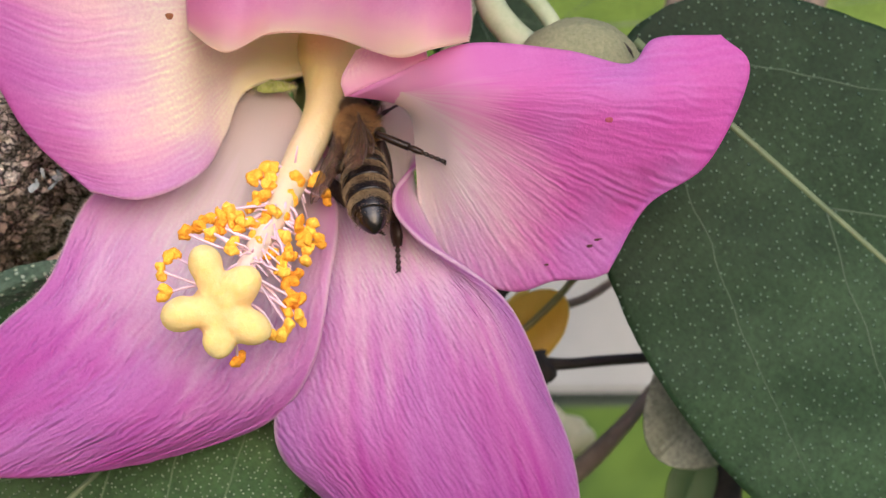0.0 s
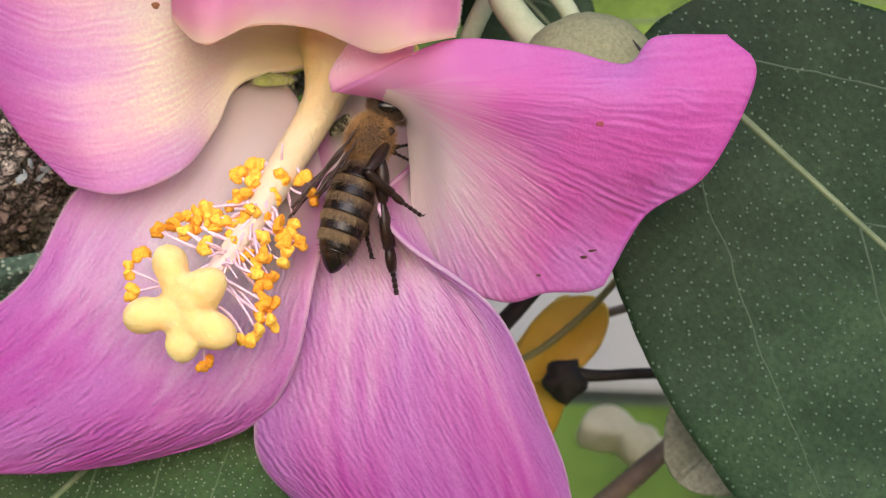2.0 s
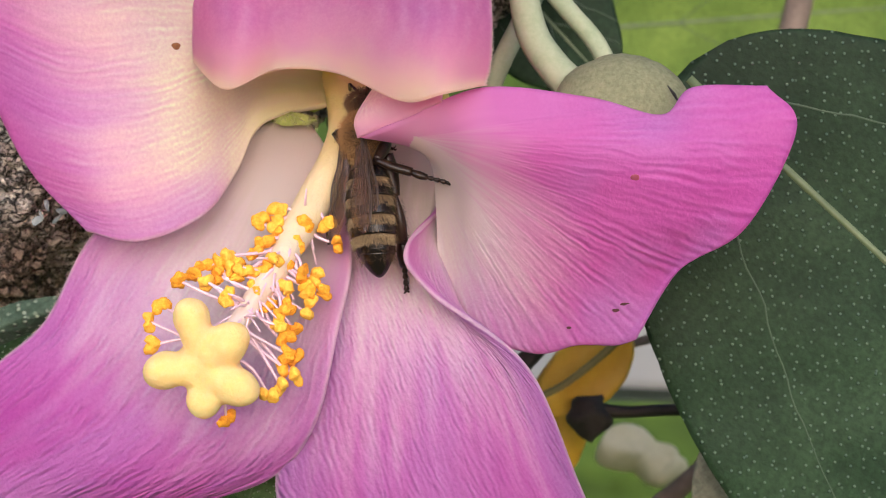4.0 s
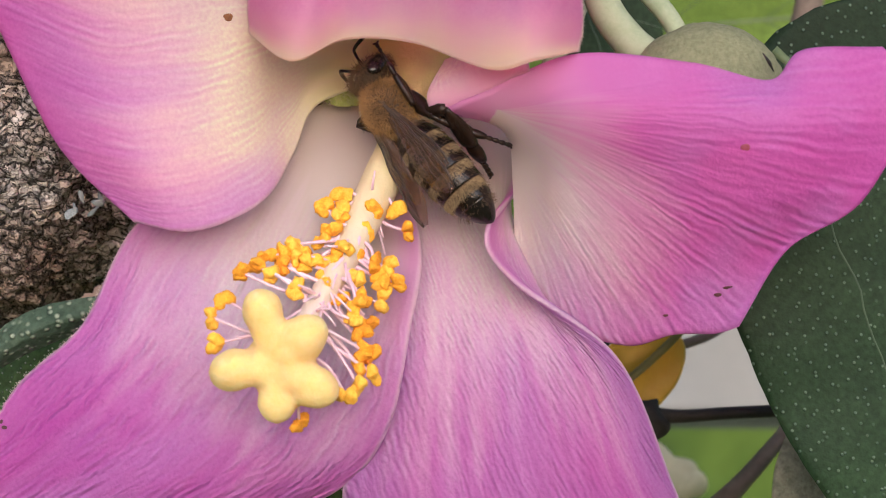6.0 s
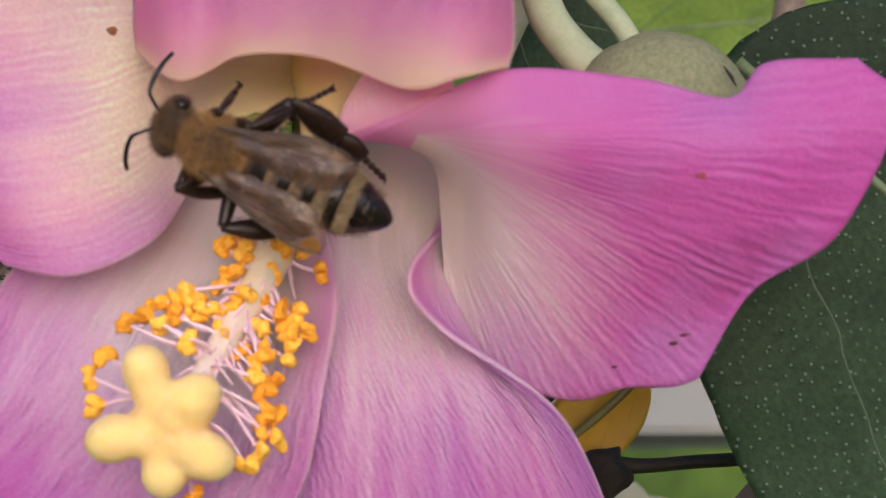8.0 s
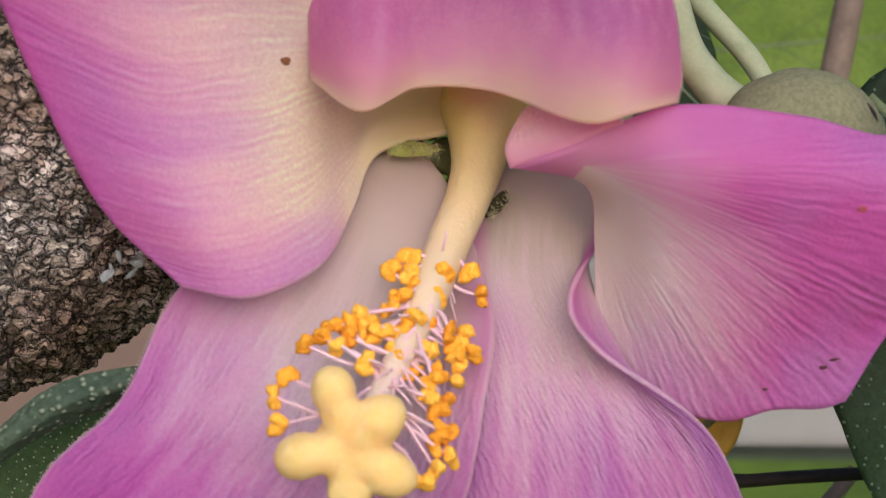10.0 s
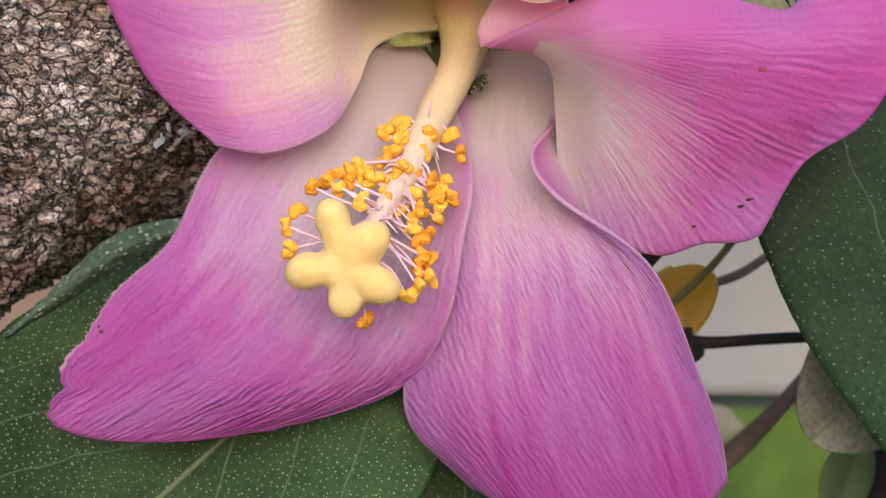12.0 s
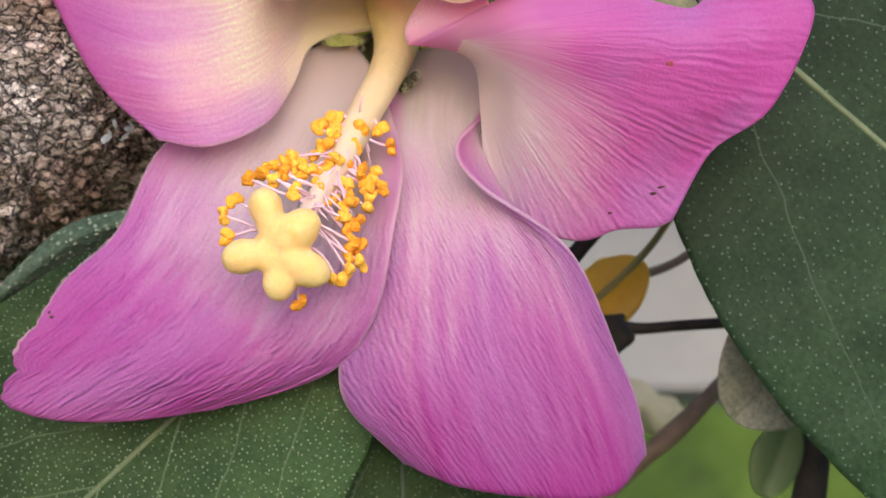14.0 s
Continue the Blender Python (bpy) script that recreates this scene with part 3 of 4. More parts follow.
stalk("stem", ((6.2, 9.0, 30.0), (6.6, 9.0, 24.0), (7.4, 8.5, 19.5), (8.8, 8.0, 17.2), (10.5, 7.0, 15.5)), (0.8, 0.85, 0.95, 1.0, 1.1), STEM_MAT, "pale felted green flower stalk curving to a bud")
stalk("stem", ((4.0, 13.0, 12.0), (5.5, 13.0, 17.0), (7.5, 13.5, 21.5), (10.0, 14.0, 28.0)), (0.6, 0.65, 0.65, 0.7), STEM_MAT, "pale felted green stalk behind the flower")
stalk("stem", ((12.8, 9.0, 15.8), (11.6, 10.5, 18.6), (9.5, 11.0, 21.0), (6.0, 12.0, 25.0)), (0.55, 0.6, 0.6, 0.65), STEM_MAT, "pale felted green stalk behind the bud")


def bud():
    root = empty("seed_capsule", (12.9, 5.5, 13.4), label="felted olive seed capsule with a split, behind the petal", category="capsule")
    bm = bmesh.new()
    blob((12.9, 5.5, 13.9), (4.3, 3.6, 3.9), None, 48, 32, bm)
    for v in bm.verts:
        c = v.co / MM
        v.co += (v.co - Vector((12.9, 5.5, 13.9)) * MM).normalized() * (0.08 * noise.noise(c * 1.3) + 0.05 * noise.noise(c * 5)) * MM
    part("shell", bm, BUD_MAT, root, local=False)
    bm = tube(bmesh.new(), [Vector(p) * MM for p in ((15.2, 2.15, 15.9), (15.6, 2.4, 15.45), (15.9, 2.65, 15.0))], [0.03 * MM, 0.10 * MM, 0.03 * MM], 8)
    part("split", bm, TWIG_MAT, root, "dark split", local=False)


bud()
stalk("twig", ((12.11, 24.0, -5.84), (14.89, 24.0, -5.94), (18.61, 24.0, -5.66), (26.04, 24.0, -5.29), (37.18, 24.93, -5.29)), (0.7, 0.45, 0.42, 0.42, 0.42), TWIG_MAT, "thin black twig among withered leaves", "twig")
bm = blob((12.66, 24.0, -6.3), (1.55, 1.3, 1.45), pose(0, 0, 0, 0, 35, 0), 20, 14)
for v in bm.verts:
    v.co += Vector((noise.noise(v.co * 900), noise.noise(v.co * 900 + Vector((3, 0, 0))), noise.noise(v.co * 900 + Vector((0, 5, 0))))) * 0.5 * MM
tagged(part("dry_fruit", bm, TWIG_MAT), "shrivelled black fruit on a twig", "fruit")
stalk("twig", ((7.46, 22.0, -2.96), (9.12, 22.0, -1.1), (10.7, 22.0, 0.75), (13.02, 22.0, 3.07)), (0.7, 0.65, 0.6, 0.5), TWIG_MAT, "short stub of a dark dead twig", "twig")
stalk("twig", ((11.25, 36.0, -22.17), (15.46, 36.0, -17.97), (18.73, 36.0, -15.16), (22.0, 36.0, -11.89), (26.21, 36.93, -7.22)), (0.85, 0.75, 0.85, 0.65, 0.5), BROWN_TWIG, "brown knobbly twig behind the leaves", "twig")
stalk("twig", ((30.5, 60.0, 19.0), (31.5, 60.0, 24.0), (33.0, 60.0, 32.0)), (1.3, 1.25, 1.2), BROWN_TWIG, "brown twig rising behind the large leaf", "twig")
stalk("twig", ((42.0, 62.0, 17.0), (45.0, 62.0, 24.0), (48.0, 62.0, 32.0)), (1.3, 1.3, 1.2), BROWN_TWIG, "brown twig rising behind the large leaf", "twig")
stalk("stem", ((11.23, 32.0, -4.02), (14.96, 32.0, -2.34), (18.69, 32.0, -0.94), (23.35, 32.0, 2.6)), (0.35, 0.35, 0.35, 0.3), BROWN_TWIG, "thin olive leaf stalk", "stem")
leaf(7, 2.1, 2.1, LEAF_LIME, facing((25.11, 31.0, -19.49), (0.35, 0.94), 0, 10), "small pale green leaf beside a dark twig", 3, rib=LEAF_LIME, side=LEAF_LIME)
stalk("twig", ((28.49, 32.0, -23.99), (29.42, 32.0, -17.46), (29.98, 32.0, -12.79)), (1.5, 1.3, 1.1), DIM_TWIG, "dark brown twig beside a small leaf", "twig")
stalk("stem", ((18.05, 24.0, 4.09), (16.1, 24.93, 0.84), (13.87, 24.93, -1.66), (10.99, 24.93, -4.17), (8.86, 24.93, -5.38)), (0.27, 0.27, 0.27, 0.26, 0.25), OLIVE_STEM, "olive leaf stalk crossing a yellow leaf", "stem")
pale = plain_material("pale_petal", (0.50, 0.46, 0.27), (0.62, 0.57, 0.37), 300.0, 0.6)
bm = bmesh.new()
for dx, dz, r in ((0.2, 0.3, 2.4), (2.2, -0.7, 2.2), (3.6, -1.6, 1.5)):
    blob((18.1 + dx, 60.0, -15.2 + dz), (r * 1.2, 1.4, r), None, 24, 16, bm)
for v in bm.verts:
    v.co += 1.1 * MM * noise.noise_vector(v.co * 330)
tagged(part("pale_bud", bm, pale), "withered pale cream bud behind the twigs", "bud")


# ---- the flower
UPPER_LEFT = (
    ((-4.6, 8.2, 14.4), (-4.2, 9.2, 15.0), (-3.8, 9.6, 15.8), (-3.6, 9.0, 16.8), (-3.6, 7.5, 18.1)),
    ((-8.2, 6.3, 13.1), (-8.2, 7.0, 14.8), (-7.7, 6.0, 16.3), (-7.4, 5.0, 18.0), (-8.0, 4.0, 20.4)),
    ((-9.5, 4.8, 10.2), (-10.0, 5.2, 13.1), (-10.2, 4.0, 15.9), (-10.5, 2.5, 18.5), (-11.3, 1.0, 21.9)),
    ((-10.9, 2.2, 7.7), (-12.3, 2.6, 10.8), (-13.3, 2.6, 14.3), (-14.3, 2.2, 18.4), (-15.3, 1.0, 22.9)),
    ((-14.1, 0.6, 6.2), (-16.4, 0.8, 9.4), (-18.2, 1.6, 13.5), (-19.6, 2.0, 17.9), (-20.3, 2.0, 23.6)),
    ((-17.3, 1.2, 6.6), (-21.3, 2.6, 10.3), (-24.3, 3.5, 15.6), (-26.7, 4.0, 20.8), (-28.9, 4.0, 26.3)),
)
TOP = (
    ((-11.5, 1.5, 16.4), (-9.2, -0.9, 14.8), (-6.6, 0.0, 16.0), (-3.2, -0.2, 15.9), (0.6, -2.8, 14.4), (2.8, -3.6, 14.8), (5.0, -2.2, 15.4)),
    ((-11.6, 1.6, 17.9), (-8.9, -1.0, 17.1), (-6.2, 0.2, 17.8), (-3.2, 0.0, 17.8), (0.4, -2.3, 17.1), (2.9, -3.0, 17.0), (5.3, -1.6, 17.2)),
    ((-11.7, 2.4, 21.9), (-8.8, 0.6, 21.3), (-6.1, 1.6, 21.7), (-3.1, 1.6, 21.7), (0.4, 0.0, 21.4), (2.9, -0.6, 21.3), (5.1, 0.4, 21.3)),
    ((-11.7, 6.0, 28.2), (-9.3, 4.0, 28.6), (-6.6, 4.0, 28.9), (-3.4, 4.0, 28.9), (0.4, 2.0, 28.5), (2.8, 2.0, 28.0), (4.7, 4.0, 27.9)),
)
RIGHT = (
    ((-2.0, 1.5, 12.5), (0.7, 1.3, 12.2), (2.0, 2.6, 11.4), (2.35, 3.7, 9.2), (2.6, 4.5, 3.6)),
    ((0.4, -0.5, 13.4), (2.6, 0.2, 11.9), (3.4, 1.9, 9.7), (3.4, 3.3, 6.6), (3.5, 4.2, 2.8)),
    ((4.9, -1.8, 15.3), (4.9, -2.2, 12.4), (5.2, -0.2, 9.1), (5.3, 1.4, 5.4), (5.3, 3.0, 1.3)),
    ((10.7, -2.4, 14.9), (10.0, -3.5, 12.1), (9.5, -1.8, 8.6), (9.0, 0.2, 4.7), (8.4, 2.2, 0.5)),
    ((14.5, -2.6, 14.1), (14.9, -3.9, 12.1), (14.1, -2.8, 8.6), (12.8, -0.6, 5.0), (10.7, 1.2, 1.2)),
    ((16.1, -2.8, 15.6), (18.1, -4.0, 12.5), (17.1, -3.0, 8.9), (15.3, -1.0, 5.8), (12.8, 0.8, 1.3)),
    ((19.95, -3.1, 15.8), (21.5, -3.7, 13.6), (19.2, -3.0, 8.3), (15.9, -1.2, 5.7), (13.8, 0.2, 1.7)),
)
BOTTOM = (
    ((-3.5, 8.0, 12.2), (-1.6, 9.5, 13.1), (0.6, 9.3, 13.2), (2.3, 9.2, 12.7), (3.6, 9.2, 11.8)),
    ((-3.7, 7.0, 9.6), (-1.8, 8.0, 10.2), (0.6, 7.6, 10.4), (2.3, 7.8, 10.1), (3.6, 7.8, 9.4)),
    ((-4.0, 6.0, 6.9), (-2.0, 6.8, 7.4), (0.5, 6.3, 7.5), (2.3, 5.4, 7.1), (0.8, 1.5, 6.4)),
    ((-4.6, 4.5, 2.9), (-1.7, 4.8, 3.3), (1.3, 4.3, 3.4), (3.6, 3.2, 3.3), (2.2, 1.4, 3.9)),
    ((-5.6, 3.2, -2.8), (-1.5, 3.0, -1.7), (2.3, 2.6, -1.0), (5.8, 2.2, -0.5), (7.8, 1.8, -0.1)),
    ((-6.4, 3.5, -8.8), (-1.2, 2.2, -8.3), (3.3, 2.2, -7.6), (7.9, 2.2, -7.3), (11.1, 3.4, -7.0)),
    ((-3.3, 4.5, -13.3), (0.6, 3.2, -14.7), (5.8, 3.0, -15.4), (10.9, 3.4, -15.3), (13.5, 4.2, -12.6)),
)
LOWER_LEFT = (
    ((-8.9, 7.5, 12.8), (-7.5, 8.3, 13.4), (-6.1, 8.8, 13.4), (-4.9, 8.3, 12.2), (-3.8, 7.5, 10.1)),
    ((-13.2, 6.5, 9.5), (-10.6, 6.3, 9.1), (-8.1, 6.0, 8.3), (-5.5, 5.8, 7.2), (-2.5, 4.2, 5.5)),
    ((-17.8, 5.0, 6.4), (-14.3, 4.3, 4.7), (-10.7, 3.8, 2.5), (-6.8, 3.2, 0.7), (-3.0, 2.4, 1.4)),
    ((-20.4, 3.8, 1.1), (-17.3, 3.0, -0.3), (-13.4, 2.4, -2.4), (-8.8, 2.0, -4.1), (-4.1, 2.2, -4.0)),
    ((-23.6, 3.0, -2.1), (-20.6, 2.0, -4.1), (-17.1, 1.6, -6.5), (-12.3, 2.2, -7.6), (-6.8, 3.4, -7.5)),
    ((-25.9, 2.0, -6.4), (-27.2, 2.6, -9.3), (-24.0, 3.0, -10.6), (-18.4, 3.5, -10.6), (-12.5, 4.0, -9.6)),
)
FLAP = (
    ((-2.1, 1.4, 12.4), (0.4, -0.4, 13.4), (2.7, -1.5, 14.5)),
    ((-2.3, 1.7, 13.5), (-0.3, 0.8, 14.6), (2.7, -0.3, 15.2)),
    ((-1.4, 2.6, 15.3), (0.0, 2.2, 15.8), (2.8, 1.5, 16.0)),
)
COLUMN = (((-3.0, 9.5, 18.3), (-2.85, 8.5, 15.4), (-3.1, 7.4, 12.9), (-3.72, 6.1, 11.0), (-4.6, 4.6, 9.1), (-5.45, 3.0, 7.2), (-6.5, 1.2, 4.9), (-7.8, -0.8, 2.6), (-9.1, -2.6, 0.5)),)
# across and up of the pollen heads
ANTHERS = ((-6.7, 8.2), (-7.6, 7.5), (-6.7, 7.4), (-6.6, 6.7), (-7.2, 6.4), (-5.0, 7.4), (-3.9, 7.4), (-3.2, 6.3), (-6.4, 5.5), (-5.4, 6.2), (-9.0, 5.6), (-8.4, 5.1), (-7.7, 5.8), (-9.6, 5.1), (-10.4, 5.0), (-10.9, 4.5), (-11.6, 4.2), (-10.1, 4.1), (-8.4, 4.6), (-7.8, 4.8), (-12.3, 2.9), (-12.9, 2.0), (-12.7, 0.7), (-8.8, 3.4), (-7.5, 3.8), (-5.9, 4.0), (-4.9, 4.7), (-4.2, 4.5), (-3.7, 3.7), (-4.5, 3.3), (-5.5, 3.0), (-6.7, 2.9), (-5.8, 2.6), (-4.5, 2.5), (-5.2, 1.7), (-5.5, 1.3), (-5.4, 0.4), (-5.0, 0.1), (-4.9, -0.8), (-5.6, -1.3), (-6.2, -1.8), (-8.5, -3.2), (-7.0, 5.0), (-9.5, 4.5), (-6.0, 5.0), (-4.6, 3.9), (-5.9, 1.9), (-5.6, -0.4), (-8.9, 4.9))
LOBES = (((-10.6, -4.0, 3.55), (-7.4, -4.3, 2.15), (-12.85, -4.1, -0.6), (-6.6, -3.8, -1.9), (-9.5, -3.6, -3.1), (-9.45, -3.8, -0.1)),)


def flower():
    root = empty("flower", (-2.5, 12.0, 14.0), label="open pink and cream hibiscus-like flower with five petals", category="flower")
    for net, mat, label, seed, thick in (
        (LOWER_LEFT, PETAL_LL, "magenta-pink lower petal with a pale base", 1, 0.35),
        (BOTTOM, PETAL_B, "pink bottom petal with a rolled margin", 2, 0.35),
        (RIGHT, PETAL_R, "wide pink petal with a wavy edge", 3, 0.4),
        (UPPER_LEFT, PETAL_UL, "cream petal blushing to pink at its edge", 4, 0.4),
        (TOP, PETAL_TOP, "pink petal curling over the throat", 5, 0.4),
    ):
        grid = net_grid(net, 150, 130)
        if net is LOWER_LEFT:
            # torn, two-lobed tip
            x, z = grid[..., 0], grid[..., 2]
            push = 0.55 * np.exp(-(((z + 5.9) / 0.9) ** 2)) - 0.40 * np.exp(-(((z + 7.6) / 0.35) ** 2)) + 0.10 * np.sin(z * 7.0) * np.sin(z * 2.3)
            grid[..., 0] = x - push * np.clip((-23.4 - x) / 1.6, 0, 1)
        if net is BOTTOM:
            # rounded corners at the tip
            q = np.clip((np.linspace(0, 1, 150) - 0.86) / 0.14, 0, 1)[:, None, None] ** 2 * 0.10
            mid = grid[:, 64:65]
            grid = grid + (mid - grid) * q
        sheet_mesh("petal", grid, mat, root, thick, label, 0.10 if net in (BOTTOM, TOP) else 0.08 if net is LOWER_LEFT else 0.04, seed, claw=((1.3, 12.7), 12.0, -92.0, 20.8) if net is RIGHT else None)
        if net in (LOWER_LEFT, TOP):
            # soft down along a margin
            edge = grid[40:, 0] if net is LOWER_LEFT else grid[:110, -1]
            inner = grid[40:, 3] if net is LOWER_LEFT else grid[:110, -4]
            down, dice = bmesh.new(), random.Random(seed)
            for k in range(420):
                i = dice.randrange(len(edge))
                p = Vector(edge[i]) + Vector((0, dice.uniform(-0.15, 0.15), 0))
                d = (Vector(edge[i] - inner[i]).normalized() + Vector((dice.gauss(0, 0.4), dice.gauss(0, 0.4), dice.gauss(0, 0.4)))).normalized()
                tube(down, (p * MM, (p + d * dice.uniform(0.06, 0.20)) * MM), (0.016 * MM, 0.005 * MM), 3)
            tagged(part("down", down, DOWN_MAT, root, "pale down along a petal margin", local=False), kind="stuff")
    sheet_mesh("fold", net_grid(FLAP, 40, 40), FOLD_MAT, root, 0.3, "pale pink turned-back petal margin")
    # blemishes on the petals
    rng = random.Random(3)
    for net, x, z, rx, rz, mat in (
        (UPPER_LEFT, -12.7, 17.3, 0.28, 0.22, RUST_MAT), (RIGHT, 13.2, 10.8, 0.24, 0.20, FADED_MAT), (RIGHT, 13.3, 3.75, 0.38, 0.15, SPOT_MAT),
        (RIGHT, 12.7, 3.45, 0.28, 0.14, SPOT_MAT), (RIGHT, 13.7, 3.95, 0.12, 0.08, SPOT_MAT), (RIGHT, 10.2, 2.3, 0.15, 0.08, SPOT_MAT), (LOWER_LEFT, -24.0, -4.2, 0.14, 0.10, SPOT_MAT),
        (LOWER_LEFT, -24.3, -4.0, 0.08, 0.12, SPOT_MAT),
    ):
        g = net_grid(net, 150, 130)
        i, j = np.unravel_index(np.argmin((g[..., 0] - x) ** 2 + (g[..., 2] - z) ** 2), g.shape[:2])
        i, j = min(max(i, 1), 148), min(max(j, 1), 128)
        nor = Vector(np.cross(g[i + 1, j] - g[i - 1, j], g[i, j + 1] - g[i, j - 1])).normalized()
        nor = -nor if nor.y > 0 else nor
        turn = nor.to_track_quat("Z", "Y").to_matrix().to_4x4()
        bm = blob(Vector(g[i, j]) + nor * 0.20, (rx, rz, 0.025), turn, 18, 8)
        for v in bm.verts:
            v.co += (0.03 if mat is FADED_MAT else 0.06) * MM * noise.noise_vector(v.co * 2500)
        part("spot", bm, mat, root, "small brown blemish", local=False)
    # calyx cup behind the throat
    cup = plain_material("calyx", (0.12, 0.16, 0.05), (0.22, 0.26, 0.10), 500.0, 0.8, 0.0001)
    bm = bmesh.new()
    for i in range(5):
        a = 2 * math.pi * i / 5 + 0.4
        blob((-2.5 + 1.4 * math.cos(a), 14.0, 13.0 + 1.4 * math.sin(a)), (1.5, 0.7, 1.1), pose(0, 0, 0, 0, -math.degrees(a), 0), 16, 10, bm)
    part("calyx", bm, cup, root, "green felted calyx", local=False)
    # funnel of the throat
    THROAT = (
        ((-9.5, 7.5, 15.2), (-7.5, 8.2, 18.5), (-3.0, 8.5, 20.0), (1.0, 7.5, 18.0), (3.0, 6.5, 14.5)),
        ((-7.6, 9.2, 14.6), (-6.0, 10.0, 16.5), (-3.2, 10.5, 17.5), (-0.5, 10.0, 16.0), (1.0, 9.0, 13.5)),
        ((-5.6, 10.0, 14.0), (-4.6, 11.0, 14.5), (-3.2, 11.5, 14.6), (-2.0, 11.0, 14.0), (-1.0, 10.0, 12.8)),
    )
    n = Nodes("throat")
    tint = n.ramp(n.noise(n.coords("Object"), 400.0, 3.0), [(0.35, (0.86, 0.88, 0.28)), (0.65, (0.93, 0.94, 0.42))])
    n.finish(tint, 0.55)
    n.translucent(tint, 0.78)
    lining = n.mat
    sheet_mesh("throat", net_grid(THROAT, 40, 60), lining, root, 0.4, "olive-yellow throat")
    # column
    col = np.array(COLUMN[0])
    bm = smooth_tube(col, (2.9, 2.1, 1.4, 1.15, 1.08, 1.0, 0.8, 0.6, 0.5), 64, 24)
    part("column", bm, COLUMN_MAT, root, "cream staminal column", local=False)
    # pollen heads on their filaments
    rng = random.Random(7)
    path = spline(col, np.linspace(0.4, 1.0, 60))
    for x, z in ANTHERS:
        near = path[np.argmin((path[:, 0] - x) ** 2 + (path[:, 2] - z) ** 2)]
        off = math.hypot(x - near[0], z - near[2])
        reach = 3.4
        y = near[1] - math.sqrt(max(0.0, reach**2 - off**2)) * rng.uniform(0.15, 0.5) + 0.3
        head = Vector((x, y, z))
        k = int(np.argmin((path[:, 0] - x) ** 2 + (path[:, 2] - z) ** 2))
        base = Vector(path[min(max(k - rng.randrange(-2, 9), 0), 59)])
        bend = (head + base) / 2 + Vector((rng.uniform(-0.4, 0.4), -rng.uniform(0.1, 0.6), rng.uniform(-0.3, 0.5)))
        stem = part("filament", smooth_tube((base, bend, head), (0.13, 0.10, 0.075), 8, 6), FILAMENT_MAT, root, local=False)
        bm = bmesh.new()
        turn = pose(0, 0, 0, rng.uniform(0, 360), rng.uniform(0, 360), rng.uniform(0, 360))
        for q in (-1, 1):
            c = head + turn.to_3x3() @ Vector((q * 0.22, 0, 0.06 * q))
            blob(c, (0.33, 0.28, 0.45), turn @ pose(0, 0, 0, 0, q * 25, 0), 16, 12, bm)
        for v in bm.verts:
            v.co += 0.17 * MM * noise.noise_vector(v.co * 2600) + 0.06 * MM * noise.noise_vector(v.co * 9000)
        part("anther", bm, ANTHER_MAT, root, "", local=False)
    bm = bmesh.new()
    for k in range(36):
        i = rng.randrange(18, 58)
        p = Vector(path[i])
        d = Vector((rng.gauss(0, 1), rng.gauss(-0.3, 0.7), rng.gauss(-0.3, 1))).normalized()
        q = p + d * rng.uniform(1.2, 2.6) + Vector((-0.5, -0.6, -0.6))
        tube(bm, [p * MM, (p.lerp(q, 0.5) + Vector((0, -0.2, 0.15))) * MM, q * MM], [0.10 * MM, 0.075 * MM, 0.05 * MM], 5)
    tagged(part("filament", bm, FILAMENT_MAT, root, "tangle of pale pink filaments", local=False), kind="stuff")
    # five-lobed stigma
    bm = bmesh.new()
    centre = Vector(LOBES[0][5])
    for k in range(5):
        tipp = Vector(LOBES[0][k])
        d = tipp - centre
        turn = d.to_track_quat("Z", "Y").to_matrix().to_4x4()
        reach, stout = d.length, (1.04, 1.20, 1.16, 1.22, 0.94)[k]
        for f, r in ((0.30, 0.94 * stout), (0.48, 0.96 * stout), (1 - 1.15 * stout / reach, 1.04 * stout), (1 - 1.0 * stout / reach, 0.98 * stout)):
            blob(centre + d * f, (r, r * 0.9, r), turn, 16, 12, bm)
    blob(centre + Vector((0, 0.5, 0)), (1.75, 1.2, 1.75), None, 20, 14, bm)
    for v in bm.verts:
        v.co += 0.16 * MM * noise.noise_vector(v.co * 600)
    ob = part("stigma", bm, STIGMA_MAT, root, "pale yellow five-lobed stigma", local=False)
    re = ob.modifiers.new("remesh", "REMESH")
    re.mode, re.voxel_size, re.use_smooth_shade = "VOXEL", 0.00016, True
    sm = ob.modifiers.new("smooth", "SMOOTH")
    sm.factor, sm.iterations = 0.5, 6
    # green gap and dark hole with hairs at the foot of the petals
    gap = plain_material("gap_green", (0.20, 0.25, 0.04), (0.46, 0.50, 0.13), 1500.0, 0.9, 0.0002)
    # near-black blob stands for the shade inside the hole
    hole_shade = plain_material("gap_shade", (0.012, 0.010, 0.005), (0.06, 0.06, 0.02), 1500.0, 0.9)
    for (cx, cy, cz), (rx, rz), tilt, count, lining in (((-2.15, 6.9, 10.75), (0.85, 0.42), -48, 130, hole_shade), ((-6.7, 7.1, 13.5), (1.6, 0.42), 4, 300, gap)):
        bm = blob((cx, cy, cz), (rx, 0.22, rz), pose(0, 0, 0, 0, tilt, 0), 20, 10)
        for v in bm.verts:
            v.co += 0.16 * MM * noise.noise_vector(v.co * 1500)
        part("throat_gap", bm, lining, root, "blob in the gap between two petal bases", local=False)
        bm = bmesh.new()
